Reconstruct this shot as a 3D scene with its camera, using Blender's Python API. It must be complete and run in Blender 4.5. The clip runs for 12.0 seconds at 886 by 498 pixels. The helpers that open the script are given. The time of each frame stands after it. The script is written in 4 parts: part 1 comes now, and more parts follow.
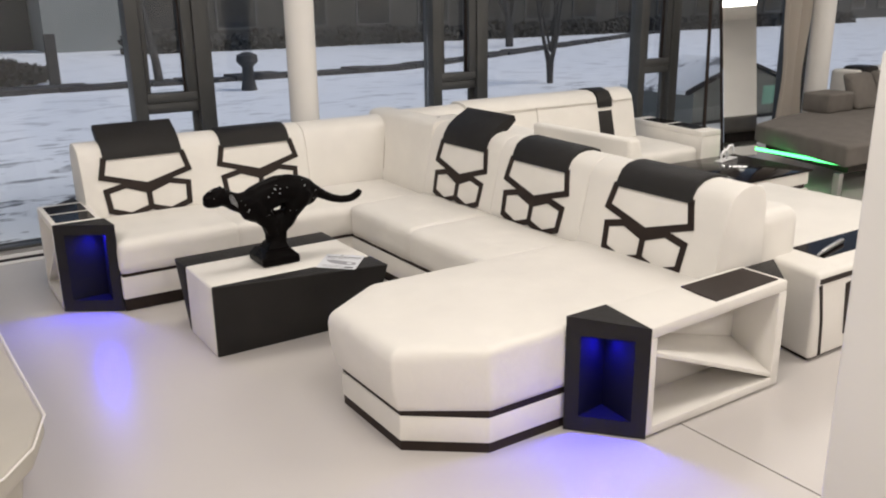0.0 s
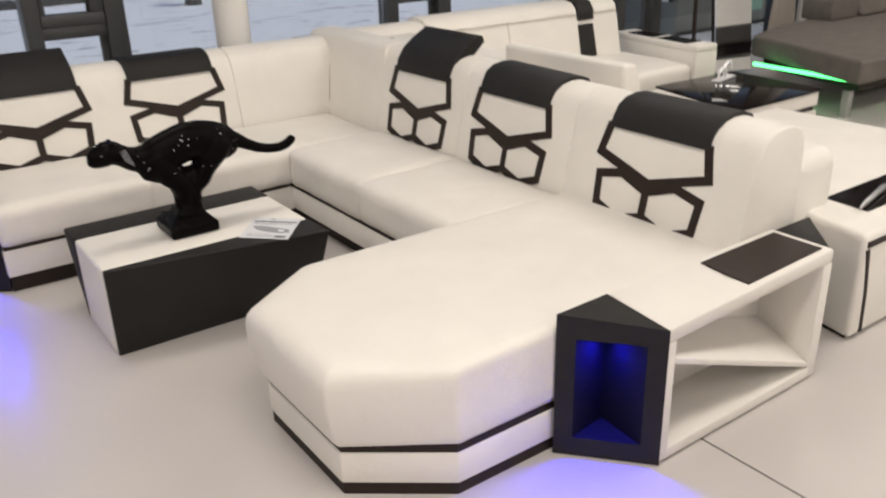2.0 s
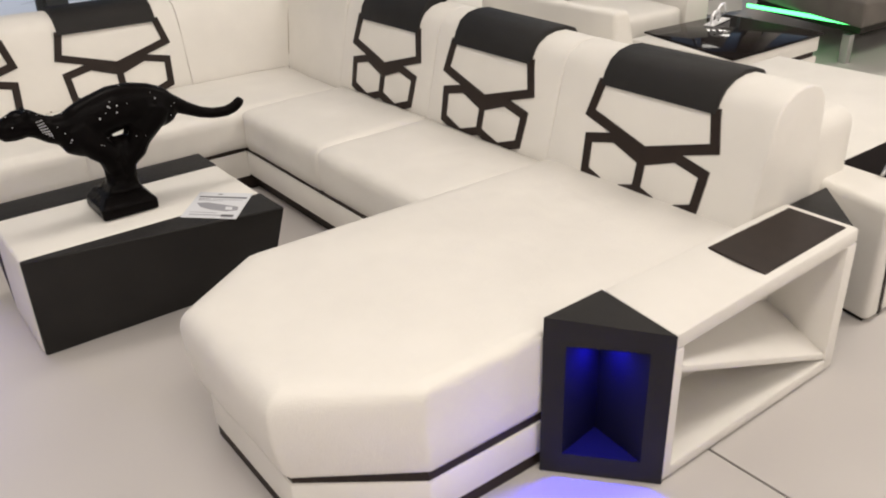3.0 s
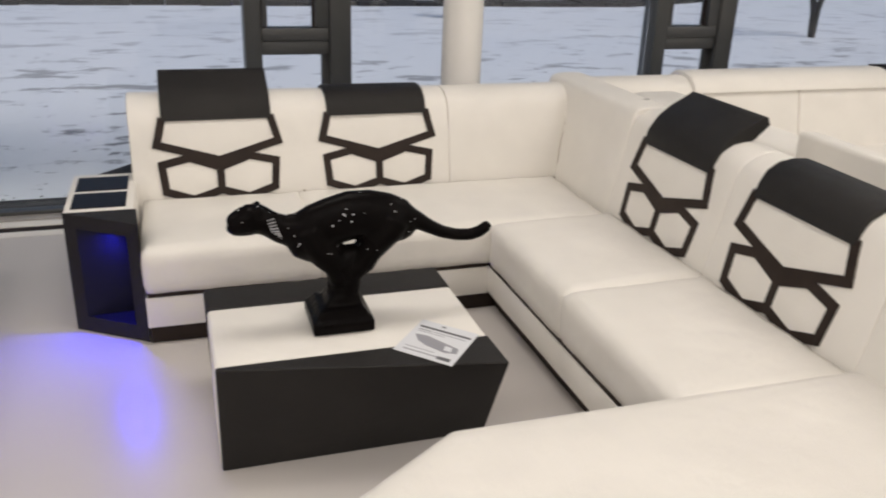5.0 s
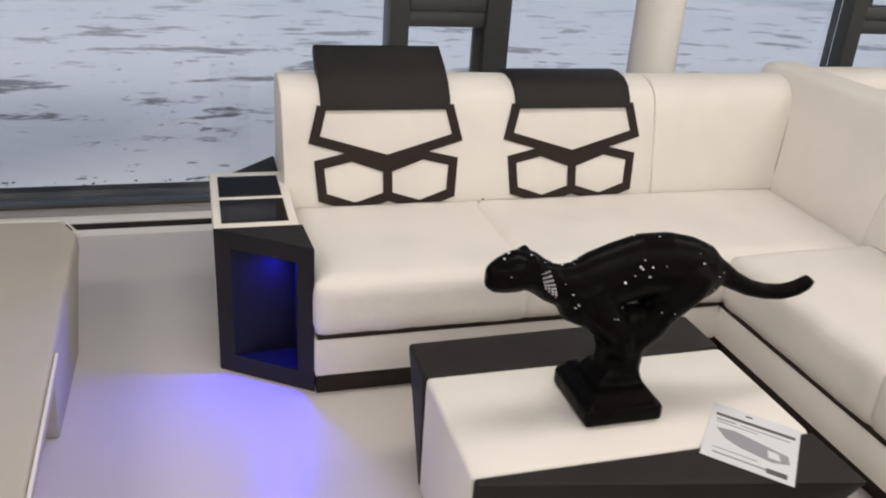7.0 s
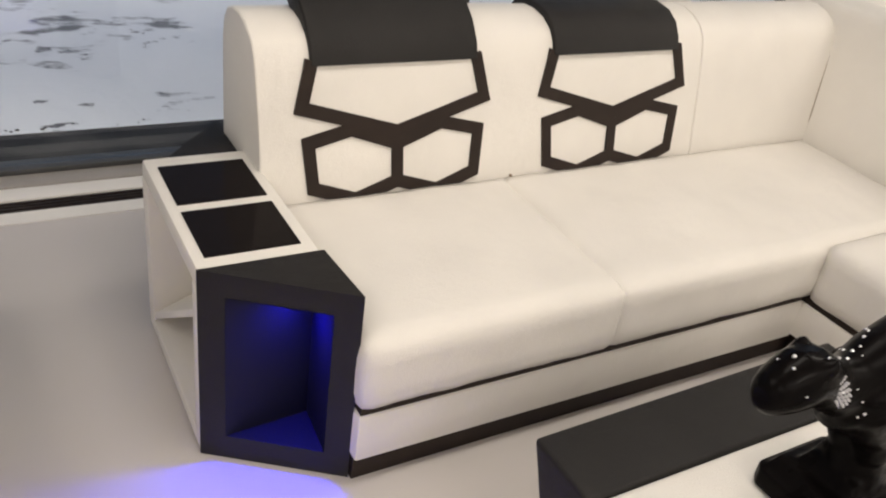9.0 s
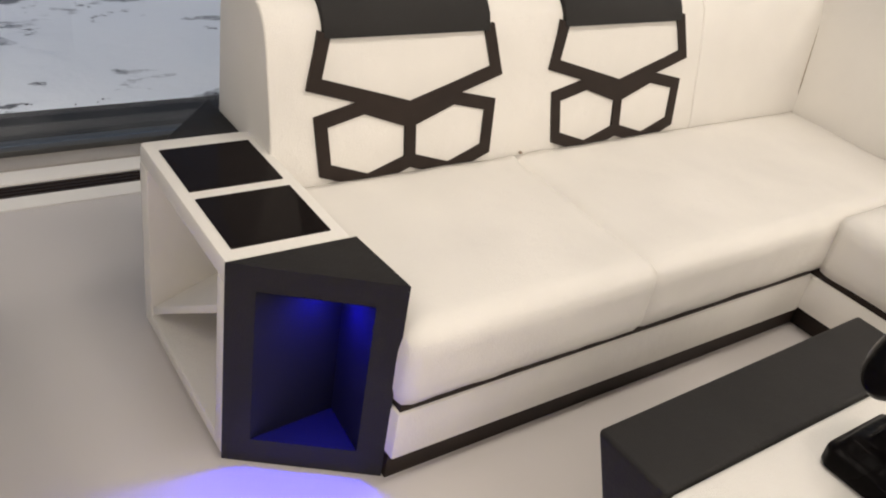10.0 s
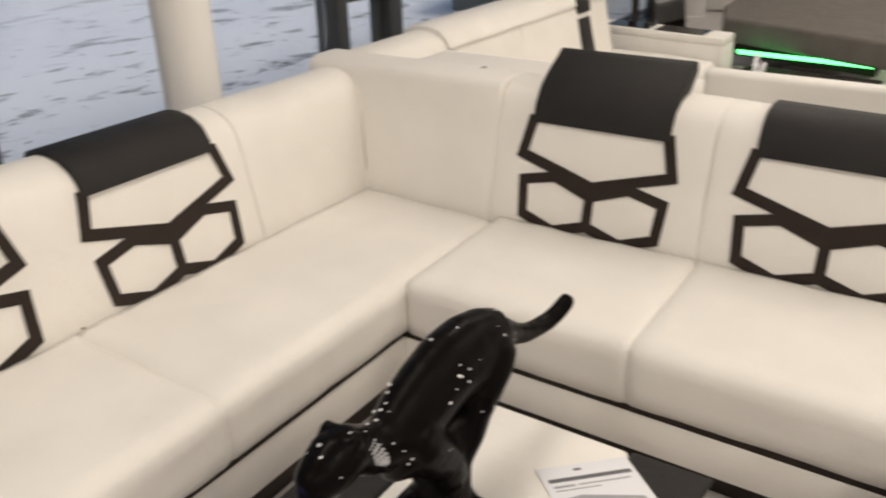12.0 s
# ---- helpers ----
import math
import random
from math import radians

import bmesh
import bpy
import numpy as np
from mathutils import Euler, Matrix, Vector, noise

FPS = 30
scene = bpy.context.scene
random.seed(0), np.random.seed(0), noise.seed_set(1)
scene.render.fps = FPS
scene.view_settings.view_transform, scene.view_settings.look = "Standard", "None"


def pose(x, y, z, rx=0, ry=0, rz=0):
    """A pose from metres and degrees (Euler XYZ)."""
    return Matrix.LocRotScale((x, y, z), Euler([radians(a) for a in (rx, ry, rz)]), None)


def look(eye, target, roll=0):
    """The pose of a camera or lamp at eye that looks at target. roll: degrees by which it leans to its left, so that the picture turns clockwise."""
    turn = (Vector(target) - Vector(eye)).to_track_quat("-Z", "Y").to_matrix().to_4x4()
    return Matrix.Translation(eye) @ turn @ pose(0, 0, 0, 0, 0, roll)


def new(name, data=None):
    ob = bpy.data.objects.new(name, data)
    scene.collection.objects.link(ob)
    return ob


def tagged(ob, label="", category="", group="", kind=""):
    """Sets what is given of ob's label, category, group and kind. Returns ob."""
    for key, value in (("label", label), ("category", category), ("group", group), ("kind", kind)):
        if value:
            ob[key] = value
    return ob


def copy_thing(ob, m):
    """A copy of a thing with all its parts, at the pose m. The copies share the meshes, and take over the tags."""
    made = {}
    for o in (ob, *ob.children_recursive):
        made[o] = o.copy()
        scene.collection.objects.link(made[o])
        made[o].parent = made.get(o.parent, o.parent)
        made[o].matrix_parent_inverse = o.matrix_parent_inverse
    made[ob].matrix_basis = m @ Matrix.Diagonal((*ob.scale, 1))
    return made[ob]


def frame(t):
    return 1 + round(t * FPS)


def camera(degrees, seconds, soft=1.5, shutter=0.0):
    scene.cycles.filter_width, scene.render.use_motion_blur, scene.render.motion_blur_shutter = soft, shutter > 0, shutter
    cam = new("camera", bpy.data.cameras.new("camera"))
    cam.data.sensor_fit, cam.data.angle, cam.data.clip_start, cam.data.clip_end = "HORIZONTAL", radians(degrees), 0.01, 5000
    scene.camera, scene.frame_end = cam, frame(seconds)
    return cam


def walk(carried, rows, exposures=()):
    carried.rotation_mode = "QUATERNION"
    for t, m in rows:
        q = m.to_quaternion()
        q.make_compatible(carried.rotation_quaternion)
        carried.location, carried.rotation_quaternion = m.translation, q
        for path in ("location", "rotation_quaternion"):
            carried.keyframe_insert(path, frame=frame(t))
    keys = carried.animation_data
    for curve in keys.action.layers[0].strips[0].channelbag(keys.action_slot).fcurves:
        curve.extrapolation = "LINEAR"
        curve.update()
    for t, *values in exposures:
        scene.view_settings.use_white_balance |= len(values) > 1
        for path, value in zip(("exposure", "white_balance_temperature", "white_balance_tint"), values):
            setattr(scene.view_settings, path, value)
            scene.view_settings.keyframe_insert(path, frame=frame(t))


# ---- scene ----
cam = camera(56.2, 12.0, 1.95, 0.4)
PATH = [
    (0, (-2.861, -5.142, 1.655), (-1.808, -3.544, 1.075), -0.7),
    (0.5, (-2.784, -4.978, 1.658), (-1.712, -3.407, 1.04), -1.9),
    (1, (-2.591, -4.821, 1.646), (-1.528, -3.259, 0.992), -1.4),
    (1.5, (-2.461, -4.677, 1.625), (-1.407, -3.122, 0.938), -0.4),
    (2, (-2.338, -4.481, 1.598), (-1.272, -2.978, 0.821), -1.6),
    (2.5, (-2.183, -4.335, 1.558), (-1.103, -2.905, 0.669), -2.1),
    (4.3, (-1.826, -3.78, 1.57), (-0.944, -2.196, 0.725), -0.4),
    (4.5, (-1.784, -3.745, 1.596), (-0.989, -2.091, 0.801), 0.2),
    (5, (-1.791, -3.669, 1.609), (-1.203, -1.907, 0.867), 2.1),
    (5.5, (-1.926, -3.499, 1.581), (-1.429, -1.719, 0.818), 2.5),
    (6, (-2.077, -3.305, 1.576), (-1.581, -1.542, 0.772), 2.9),
    (6.5, (-2.137, -3.015, 1.539), (-1.65, -1.257, 0.717), 3.9),
    (7, (-2.252, -2.764, 1.523), (-1.712, -1.022, 0.701), 3.9),
    (8.8, (-2.547, -1.823, 1.444), (-1.646, -0.336, 0.457), 8.3),
    (9, (-2.576, -1.747, 1.432), (-1.639, -0.304, 0.413), 8.7),
    (9.5, (-2.669, -1.621, 1.381), (-1.614, -0.277, 0.342), 10.9),
    (10, (-2.714, -1.552, 1.36), (-1.641, -0.224, 0.318), 10.3),
    (10.5, (-2.657, -1.615, 1.426), (-1.596, -0.272, 0.391), 7.5),
    (11, (-2.537, -1.785, 1.5), (-1.42, -0.432, 0.541), 4.1),
    (11.5, (-2.425, -1.899, 1.529), (-1.122, -0.63, 0.697), 0.4),
    (12, (-2.342, -1.932, 1.559), (-0.839, -0.921, 0.711), -1.4),
]
walk(cam, [(t, look(eye, target, roll)) for t, eye, target, roll in PATH],
     [(0, -0.07, 6180, 10), (2.5, -0.12, 6270, 10), (4.5, -0.12, 6250, 10), (5.5, -0.11, 6130, 10), (7, -0.06, 6130, 10), (9, 0.09, 6430, 10), (10.5, 0.1, 6430, 10), (12, -0.02, 6480, 10)])

# ---- world, sun and lamps ----
world = bpy.data.worlds.new("world")
scene.world = world
world.use_nodes = True
wn = world.node_tree
sky = wn.nodes.new("ShaderNodeTexSky")
sky.sky_type = "NISHITA"
sky.sun_disc = False
sky.sun_elevation = radians(50)
sky.sun_rotation = radians(135)
sky.dust_density = 2.0
wn.links.new(sky.outputs[0], wn.nodes["Background"].inputs[0])
wn.nodes["Background"].inputs[1].default_value = 0.11

sun_data = bpy.data.lights.new("sun", "SUN")
sun_data.energy, sun_data.angle, sun_data.color = 1.35, radians(25), (1.0, 0.94, 0.88)
sun = new("sun", sun_data)
sun.matrix_world = look((9.5, -9.5, 16), (0, 0, 0))


def ceiling_lamp(x, y, sx=1.5, sy=0.5, watts=32.5):
    data = bpy.data.lights.new("ceiling_panel", "AREA")
    data.shape, data.size, data.size_y, data.energy, data.color = "RECTANGLE", sx, sy, watts, (1.0, 0.907, 0.797)
    ob = new("ceiling_panel", data)
    ob.matrix_world = pose(x, y, 3.14)
    return ob


for lx in (-4.6, -1.5, 1.6, 4.7, 7.8):
    for ly, lw in ((-0.9, 27.5), (-3.9, 39.0), (-6.6, 41.0)):
        ceiling_lamp(lx, ly, watts=lw)


# ---- materials ----
def mat(name, color, rough=0.5, metal=0.0, spec=0.5, coat=0.0, grain=0.0, grain_scale=300.0, vary=0.0, vary_scale=3.0, emit=None, power=0.0, rough_vary=0.0):
    m = bpy.data.materials.new(name)
    m.use_nodes = True
    nt = m.node_tree
    b = nt.nodes["Principled BSDF"]
    b.inputs["Base Color"].default_value = (*color, 1)
    b.inputs["Roughness"].default_value = rough
    b.inputs["Metallic"].default_value = metal
    b.inputs["Specular IOR Level"].default_value = spec
    b.inputs["Coat Weight"].default_value = coat
    tc = nt.nodes.new("ShaderNodeTexCoord")
    if vary or rough_vary:
        n = nt.nodes.new("ShaderNodeTexNoise")
        n.inputs["Scale"].default_value = vary_scale
        n.inputs["Detail"].default_value = 5
        nt.links.new(tc.outputs["Object"], n.inputs["Vector"])
        r = nt.nodes.new("ShaderNodeMapRange")
        r.inputs[1].default_value, r.inputs[2].default_value = 0.3, 0.7
        r.inputs[3].default_value, r.inputs[4].default_value = 1 - vary, 1 + vary
        nt.links.new(n.outputs["Fac"], r.inputs[0])
        mul = nt.nodes.new("ShaderNodeVectorMath")
        mul.operation = "SCALE"
        mul.inputs[0].default_value = color
        nt.links.new(r.outputs[0], mul.inputs["Scale"])
        nt.links.new(mul.outputs[0], b.inputs["Base Color"])
        if rough_vary:
            rr = nt.nodes.new("ShaderNodeMapRange")
            rr.inputs[1].default_value, rr.inputs[2].default_value = 0.3, 0.7
            rr.inputs[3].default_value, rr.inputs[4].default_value = rough - rough_vary, rough + rough_vary
            nt.links.new(n.outputs["Fac"], rr.inputs[0])
            nt.links.new(rr.outputs[0], b.inputs["Roughness"])
    if grain:
        g = nt.nodes.new("ShaderNodeTexVoronoi")
        g.inputs["Scale"].default_value = grain_scale
        nt.links.new(tc.outputs["Object"], g.inputs["Vector"])
        w = nt.nodes.new("ShaderNodeTexNoise")
        w.inputs["Scale"].default_value = 9.0
        w.inputs["Detail"].default_value = 3
        nt.links.new(tc.outputs["Object"], w.inputs["Vector"])
        add = nt.nodes.new("ShaderNodeMath")
        add.operation = "MULTIPLY_ADD"
        add.inputs[1].default_value = 6.0
        nt.links.new(w.outputs["Fac"], add.inputs[0])
        nt.links.new(g.outputs["Distance"], add.inputs[2])
        bump = nt.nodes.new("ShaderNodeBump")
        bump.inputs["Strength"].default_value = grain
        bump.inputs["Distance"].default_value = 0.002
        nt.links.new(add.outputs[0], bump.inputs["Height"])
        nt.links.new(bump.outputs[0], b.inputs["Normal"])
    if emit:
        b.inputs["Emission Color"].default_value = (*emit, 1)
        b.inputs["Emission Strength"].default_value = power
    return m


WHITE = mat("white_leather", (0.83, 0.80, 0.748), 0.45, grain=0.55, grain_scale=420, vary=0.03, vary_scale=5)
BLACK = mat("charcoal_leather", (0.0158, 0.0143, 0.0136), 0.55, spec=0.27, grain=0.4, grain_scale=420, vary=0.15, vary_scale=6)
BROWN = mat("dark_brown_trim", (0.021, 0.0128, 0.0095), 0.55, spec=0.3, vary=0.15, vary_scale=20)
LACQUER = mat("black_glass", (0.012, 0.0095, 0.0092), 0.07, spec=0.03, vary=0.1)
GLAZE = mat("glossy_black_ceramic", (0.0042, 0.0034, 0.0034), 0.3, spec=0.045, grain=0.3, grain_scale=60, rough_vary=0.08)
CRYSTAL = mat("rhinestone", (0.5, 0.5, 0.52), 0.12, spec=1.0)
GLINT = mat("clear_rhinestone", (0.9, 0.9, 0.92), 0.08, spec=1.0)
NICHE = mat("niche_lining", (0.007, 0.007, 0.011), 0.5, spec=0.2, vary=0.1)
LED_BLUE = mat("blue_led", (0.1, 0.1, 0.3), 0.4, emit=(0.01, 0.01, 1.0), power=15.0)
LED_GREEN = mat("green_led", (0.2, 0.4, 0.3), 0.4, emit=(0.1, 1.0, 0.2), power=4.5)
FLOOR = mat("pale_polished_floor", (0.575, 0.543, 0.522), 0.33, spec=0.5, vary=0.025, vary_scale=0.7)
JOINT = mat("floor_joint", (0.06, 0.055, 0.05), 0.7)
PAINT = mat("white_paint", (0.78, 0.76, 0.73), 0.5, vary=0.03, vary_scale=2)
FRAME = mat("grey_aluminium", (0.075, 0.076, 0.076), 0.42, metal=0.25, vary=0.1, vary_scale=3)
GREY = mat("grey_fabric", (0.16, 0.145, 0.13), 0.85, spec=0.2, grain=0.8, grain_scale=700, vary=0.1, vary_scale=8)
STEEL = mat("brushed_metal", (0.55, 0.55, 0.55), 0.3, metal=1.0)
MIRROR = mat("mirror_glass", (0.88, 0.9, 0.9), 0.02, metal=1.0)
STONE_CLOTH = mat("greige_upholstery", (0.45, 0.423, 0.372), 0.6, grain=0.3, grain_scale=400, vary=0.05, vary_scale=4)
CREASE_BROWN = mat("crease_and_tag_brown", (0.27, 0.21, 0.15), 0.8)
PAPER = mat("white_paper", (0.7, 0.71, 0.74), 0.4)
INK = mat("grey_print", (0.3, 0.3, 0.33), 0.5)
INK_DARK = mat("dark_print", (0.1, 0.1, 0.11), 0.5)
BARK = mat("dark_bark", (0.028, 0.027, 0.028), 0.9, vary=0.3, vary_scale=8)
HEDGE = mat("bare_hedge", (0.03, 0.03, 0.03), 0.9, vary=0.5, vary_scale=4)
FACADE = mat("brown_facade", (0.032, 0.03, 0.026), 0.8, vary=0.3, vary_scale=0.6)
GRAVEL = mat("dark_wet_stone", (0.045, 0.043, 0.042), 0.65, spec=0.15, vary=0.75, vary_scale=5, rough_vary=0.2)
RAIL = mat("grey_threshold", (0.3, 0.28, 0.26), 0.45, vary=0.08, vary_scale=6)
PALE = mat("pale_facade", (0.2, 0.205, 0.195), 0.8, vary=0.12, vary_scale=0.7)
PANE_DARK = mat("dark_pane", (0.02, 0.022, 0.026), 0.1)
PANEL_GREEN = mat("green_panel", (0.28, 0.52, 0.42), 0.3)
CEIL = mat("ceiling_paint", (0.72, 0.70, 0.67), 0.8, vary=0.03)

GLASS = bpy.data.materials.new("window_glass")
GLASS.use_nodes = True
gnt = GLASS.node_tree
gnt.nodes.remove(gnt.nodes["Principled BSDF"])
g_b = gnt.nodes.new("ShaderNodeBsdfGlass")
g_b.inputs["Color"].default_value = (0.95, 0.965, 0.97, 1)
g_b.inputs["Roughness"].default_value = 0.0
g_b.inputs["IOR"].default_value = 1.45
gnt.links.new(g_b.outputs[0], gnt.nodes["Material Output"].inputs[0])

# thin curtain cloth that lets daylight through
VOILE = bpy.data.materials.new("white_voile")
VOILE.use_nodes = True
vnt = VOILE.node_tree
vb = vnt.nodes["Principled BSDF"]
vb.inputs["Base Color"].default_value = (0.8, 0.76, 0.7, 1)
vb.inputs["Roughness"].default_value = 0.9
v_tr = vnt.nodes.new("ShaderNodeBsdfTranslucent")
v_tr.inputs["Color"].default_value = (0.85, 0.8, 0.74, 1)
v_mix = vnt.nodes.new("ShaderNodeMixShader")
v_mix.inputs[0].default_value = 0.5
vnt.links.new(vb.outputs[0], v_mix.inputs[1])
vnt.links.new(v_tr.outputs[0], v_mix.inputs[2])
vnt.links.new(v_mix.outputs[0], vnt.nodes["Material Output"].inputs[0])

# snow with bare streaks and footprints
SNOW = bpy.data.materials.new("trodden_snow")
SNOW.use_nodes = True
snt = SNOW.node_tree
sb = snt.nodes["Principled BSDF"]
sb.inputs["Roughness"].default_value = 0.7
stc = snt.nodes.new("ShaderNodeTexCoord")


def snow_layer(scale, stretch, lo, hi):
    mp = snt.nodes.new("ShaderNodeMapping")
    mp.inputs["Scale"].default_value = stretch
    snt.links.new(stc.outputs["Object"], mp.inputs[0])
    n = snt.nodes.new("ShaderNodeTexNoise")
    n.inputs["Scale"].default_value = scale
    n.inputs["Detail"].default_value = 9
    n.inputs["Roughness"].default_value = 0.68
    snt.links.new(mp.outputs[0], n.inputs["Vector"])
    r = snt.nodes.new("ShaderNodeMapRange")
    r.inputs[1].default_value, r.inputs[2].default_value = lo, hi
    snt.links.new(n.outputs["Fac"], r.inputs[0])
    return r.outputs[0]


bare = snow_layer(1.7, (0.7, 1.3, 1), 0.55, 0.605)
prints = snow_layer(5.5, (0.9, 1.1, 1), 0.615, 0.655)
mx = snt.nodes.new("ShaderNodeMath")
mx.operation = "MAXIMUM"
snt.links.new(bare, mx.inputs[0])
snt.links.new(prints, mx.inputs[1])
smix = snt.nodes.new("ShaderNodeMix")
smix.data_type = "RGBA"
smix.inputs[6].default_value = (0.87, 0.865, 0.87, 1)
smix.inputs[7].default_value = (0.11, 0.108, 0.115, 1)
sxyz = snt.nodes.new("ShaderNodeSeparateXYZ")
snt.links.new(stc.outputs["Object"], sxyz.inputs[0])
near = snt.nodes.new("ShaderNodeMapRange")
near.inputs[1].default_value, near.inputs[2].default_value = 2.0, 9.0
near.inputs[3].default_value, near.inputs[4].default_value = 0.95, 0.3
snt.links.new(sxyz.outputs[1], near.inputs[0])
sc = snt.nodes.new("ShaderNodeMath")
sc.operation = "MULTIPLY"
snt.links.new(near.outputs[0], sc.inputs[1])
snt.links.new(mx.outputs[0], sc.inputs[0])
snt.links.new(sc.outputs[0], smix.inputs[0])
snt.links.new(smix.outputs[2], sb.inputs["Base Color"])
sbump = snt.nodes.new("ShaderNodeBump")
sbump.inputs["Strength"].default_value = 0.3
sbump.inputs["Distance"].default_value = 0.06
snt.links.new(snow_layer(3.0, (0.9, 1.1, 1), 0.2, 0.8), sbump.inputs["Height"])
snt.links.new(sbump.outputs[0], sb.inputs["Normal"])


# ---- mesh helpers ----
def finish(name, bm, material, parent=None, label="", smooth=True, angle=35, extra=()):
    bmesh.ops.recalc_face_normals(bm, faces=bm.faces[:])
    me = bpy.data.meshes.new(name)
    bm.to_mesh(me)
    bm.free()
    me.materials.append(material)
    for m in extra:
        me.materials.append(m)
    if smooth:
        for p in me.polygons:
            p.use_smooth = True
        me.set_sharp_from_angle(angle=radians(angle))
    ob = new(name, me)
    if parent:
        ob.parent = parent
    if label:
        tagged(ob, label)
    return ob


def part(name, bm, material, parent, label="", **kw):
    return finish(name, bm, material, parent, label, **kw)


def thing(name, label, category, group="", kind=""):
    return tagged(new(name), label, category, group, kind)


def prism(pts, z0, z1, bevel=0.0, seg=2, bm=None, top=None):
    """An upright prism over a plan polygon; top: another polygon for the upper face."""
    own = bmesh.new()
    lo = [own.verts.new((x, y, z0)) for x, y in pts]
    hi = [own.verts.new((x, y, z1)) for x, y in (top or pts)]
    own.faces.new(lo[::-1])
    own.faces.new(hi)
    for k in range(len(pts)):
        j = (k + 1) % len(pts)
        own.faces.new((lo[k], lo[j], hi[j], hi[k]))
    bmesh.ops.recalc_face_normals(own, faces=own.faces[:])
    if bevel:
        bmesh.ops.bevel(own, geom=own.edges[:], offset=bevel, segments=seg, affect="EDGES", profile=0.5, clamp_overlap=True)
    return merge(bm, own)


def merge(bm, own):
    if bm is None:
        return own
    tmp = bpy.data.meshes.new("tmp")
    own.to_mesh(tmp)
    own.free()
    bm.from_mesh(tmp)
    bpy.data.meshes.remove(tmp)
    return bm


def box(x0, x1, y0, y1, z0, z1, bevel=0.0, seg=2, bm=None):
    return prism([(x0, y0), (x1, y0), (x1, y1), (x0, y1)], z0, z1, bevel, seg, bm)


def hexa(corners, bevel=0.0, seg=2, bm=None):
    """A six-sided block from eight corners: four below, four above, in the same turn."""
    own = bmesh.new()
    v = [own.verts.new(c) for c in corners]
    for f in ((3, 2, 1, 0), (4, 5, 6, 7), (0, 1, 5, 4), (1, 2, 6, 5), (2, 3, 7, 6), (3, 0, 4, 7)):
        own.faces.new([v[k] for k in f])
    bmesh.ops.recalc_face_normals(own, faces=own.faces[:])
    if bevel:
        bmesh.ops.bevel(own, geom=own.edges[:], offset=bevel, segments=seg, affect="EDGES", profile=0.5, clamp_overlap=True)
    return merge(bm, own)


def sweep(profile, s0, s1, place, bevel=0.0, bm=None, cuts=1, uneven=0.0):
    """A closed profile of (u, z) drawn out from s0 to s1; place maps (s, u, z) into the room."""
    own = bmesh.new()
    rings = [[own.verts.new(place(s0 + (s1 - s0) * k / cuts, u, z)) for u, z in profile] for k in range(cuts + 1)]
    a, b = own.faces.new(rings[0]), own.faces.new(rings[-1][::-1])
    for r, q in zip(rings, rings[1:]):
        for k in range(len(profile)):
            j = (k + 1) % len(profile)
            own.faces.new((r[k], r[j], q[j], q[k]))
    bmesh.ops.recalc_face_normals(own, faces=own.faces[:])
    if bevel:
        edges = list({e for f in (a, b) for e in f.edges})
        bmesh.ops.bevel(own, geom=edges, offset=bevel, segments=3, affect="EDGES", profile=0.5, clamp_overlap=True)
    if uneven:
        own.normal_update()
        for v in own.verts:
            v.co += v.normal * uneven * (noise.noise(v.co * 4.0) + 0.5 * noise.noise(v.co * 13.0))
    return merge(bm, own)


def tube(points, radii, sides=14, bm=None, flat=None):
    """A tapered tube along a line of points; flat: (wide, high) factors for each ring."""
    own = bmesh.new()
    rings = []
    for k, p in enumerate(points):
        p = Vector(p)
        d = (Vector(points[min(k + 1, len(points) - 1)]) - Vector(points[max(k - 1, 0)])).normalized()
        side = d.cross(Vector((0, 0, 1)))
        side = side.normalized() if side.length > 0.05 else Vector((0, 1, 0))
        up = side.cross(d).normalized()
        w, h = flat[k] if flat else (1, 1)
        rings.append([own.verts.new(p + radii[k] * (w * math.cos(a) * side + h * math.sin(a) * up)) for a in (2 * math.pi * i / sides for i in range(sides))])
    for r, q in zip(rings, rings[1:]):
        for i in range(sides):
            j = (i + 1) % sides
            own.faces.new((r[i], r[j], q[j], q[i]))
    own.faces.new(rings[0][::-1])
    own.faces.new(rings[-1])
    return merge(bm, own)


def strip(points, half, place, thick, bm, closed=False):
    """A flat band of even width along a line in the (s, z) plane, with mitred corners."""
    own = bmesh.new()
    n = len(points)
    rows = []
    for k, (s, z) in enumerate(points):
        p = Vector((s, z))
        before = Vector(points[(k - 1) % n]) if closed or k else None
        after = Vector(points[(k + 1) % n]) if closed or k < n - 1 else None
        d0 = (p - before).normalized() if before is not None else (after - p).normalized()
        d1 = (after - p).normalized() if after is not None else d0
        n0, n1 = Vector((-d0.y, d0.x)), Vector((-d1.y, d1.x))
        m = (n0 + n1).normalized()
        m *= half / max(0.35, m.dot(n0))
        rows.append([own.verts.new(place(q.x, thick * f, q.y)) for q in (p + m, p - m) for f in (0, 1)])
    spans = [(k, (k + 1) % n) for k in range(n if closed else n - 1)]
    for a, b in spans:
        A, B = rows[a], rows[b]
        for i, j in ((0, 1), (1, 3), (3, 2), (2, 0)):
            own.faces.new((A[i], A[j], B[j], B[i]))
    if not closed:
        for r in (rows[0], rows[-1]):
            own.faces.new((r[0], r[1], r[3], r[2]))
    return merge(bm, own)


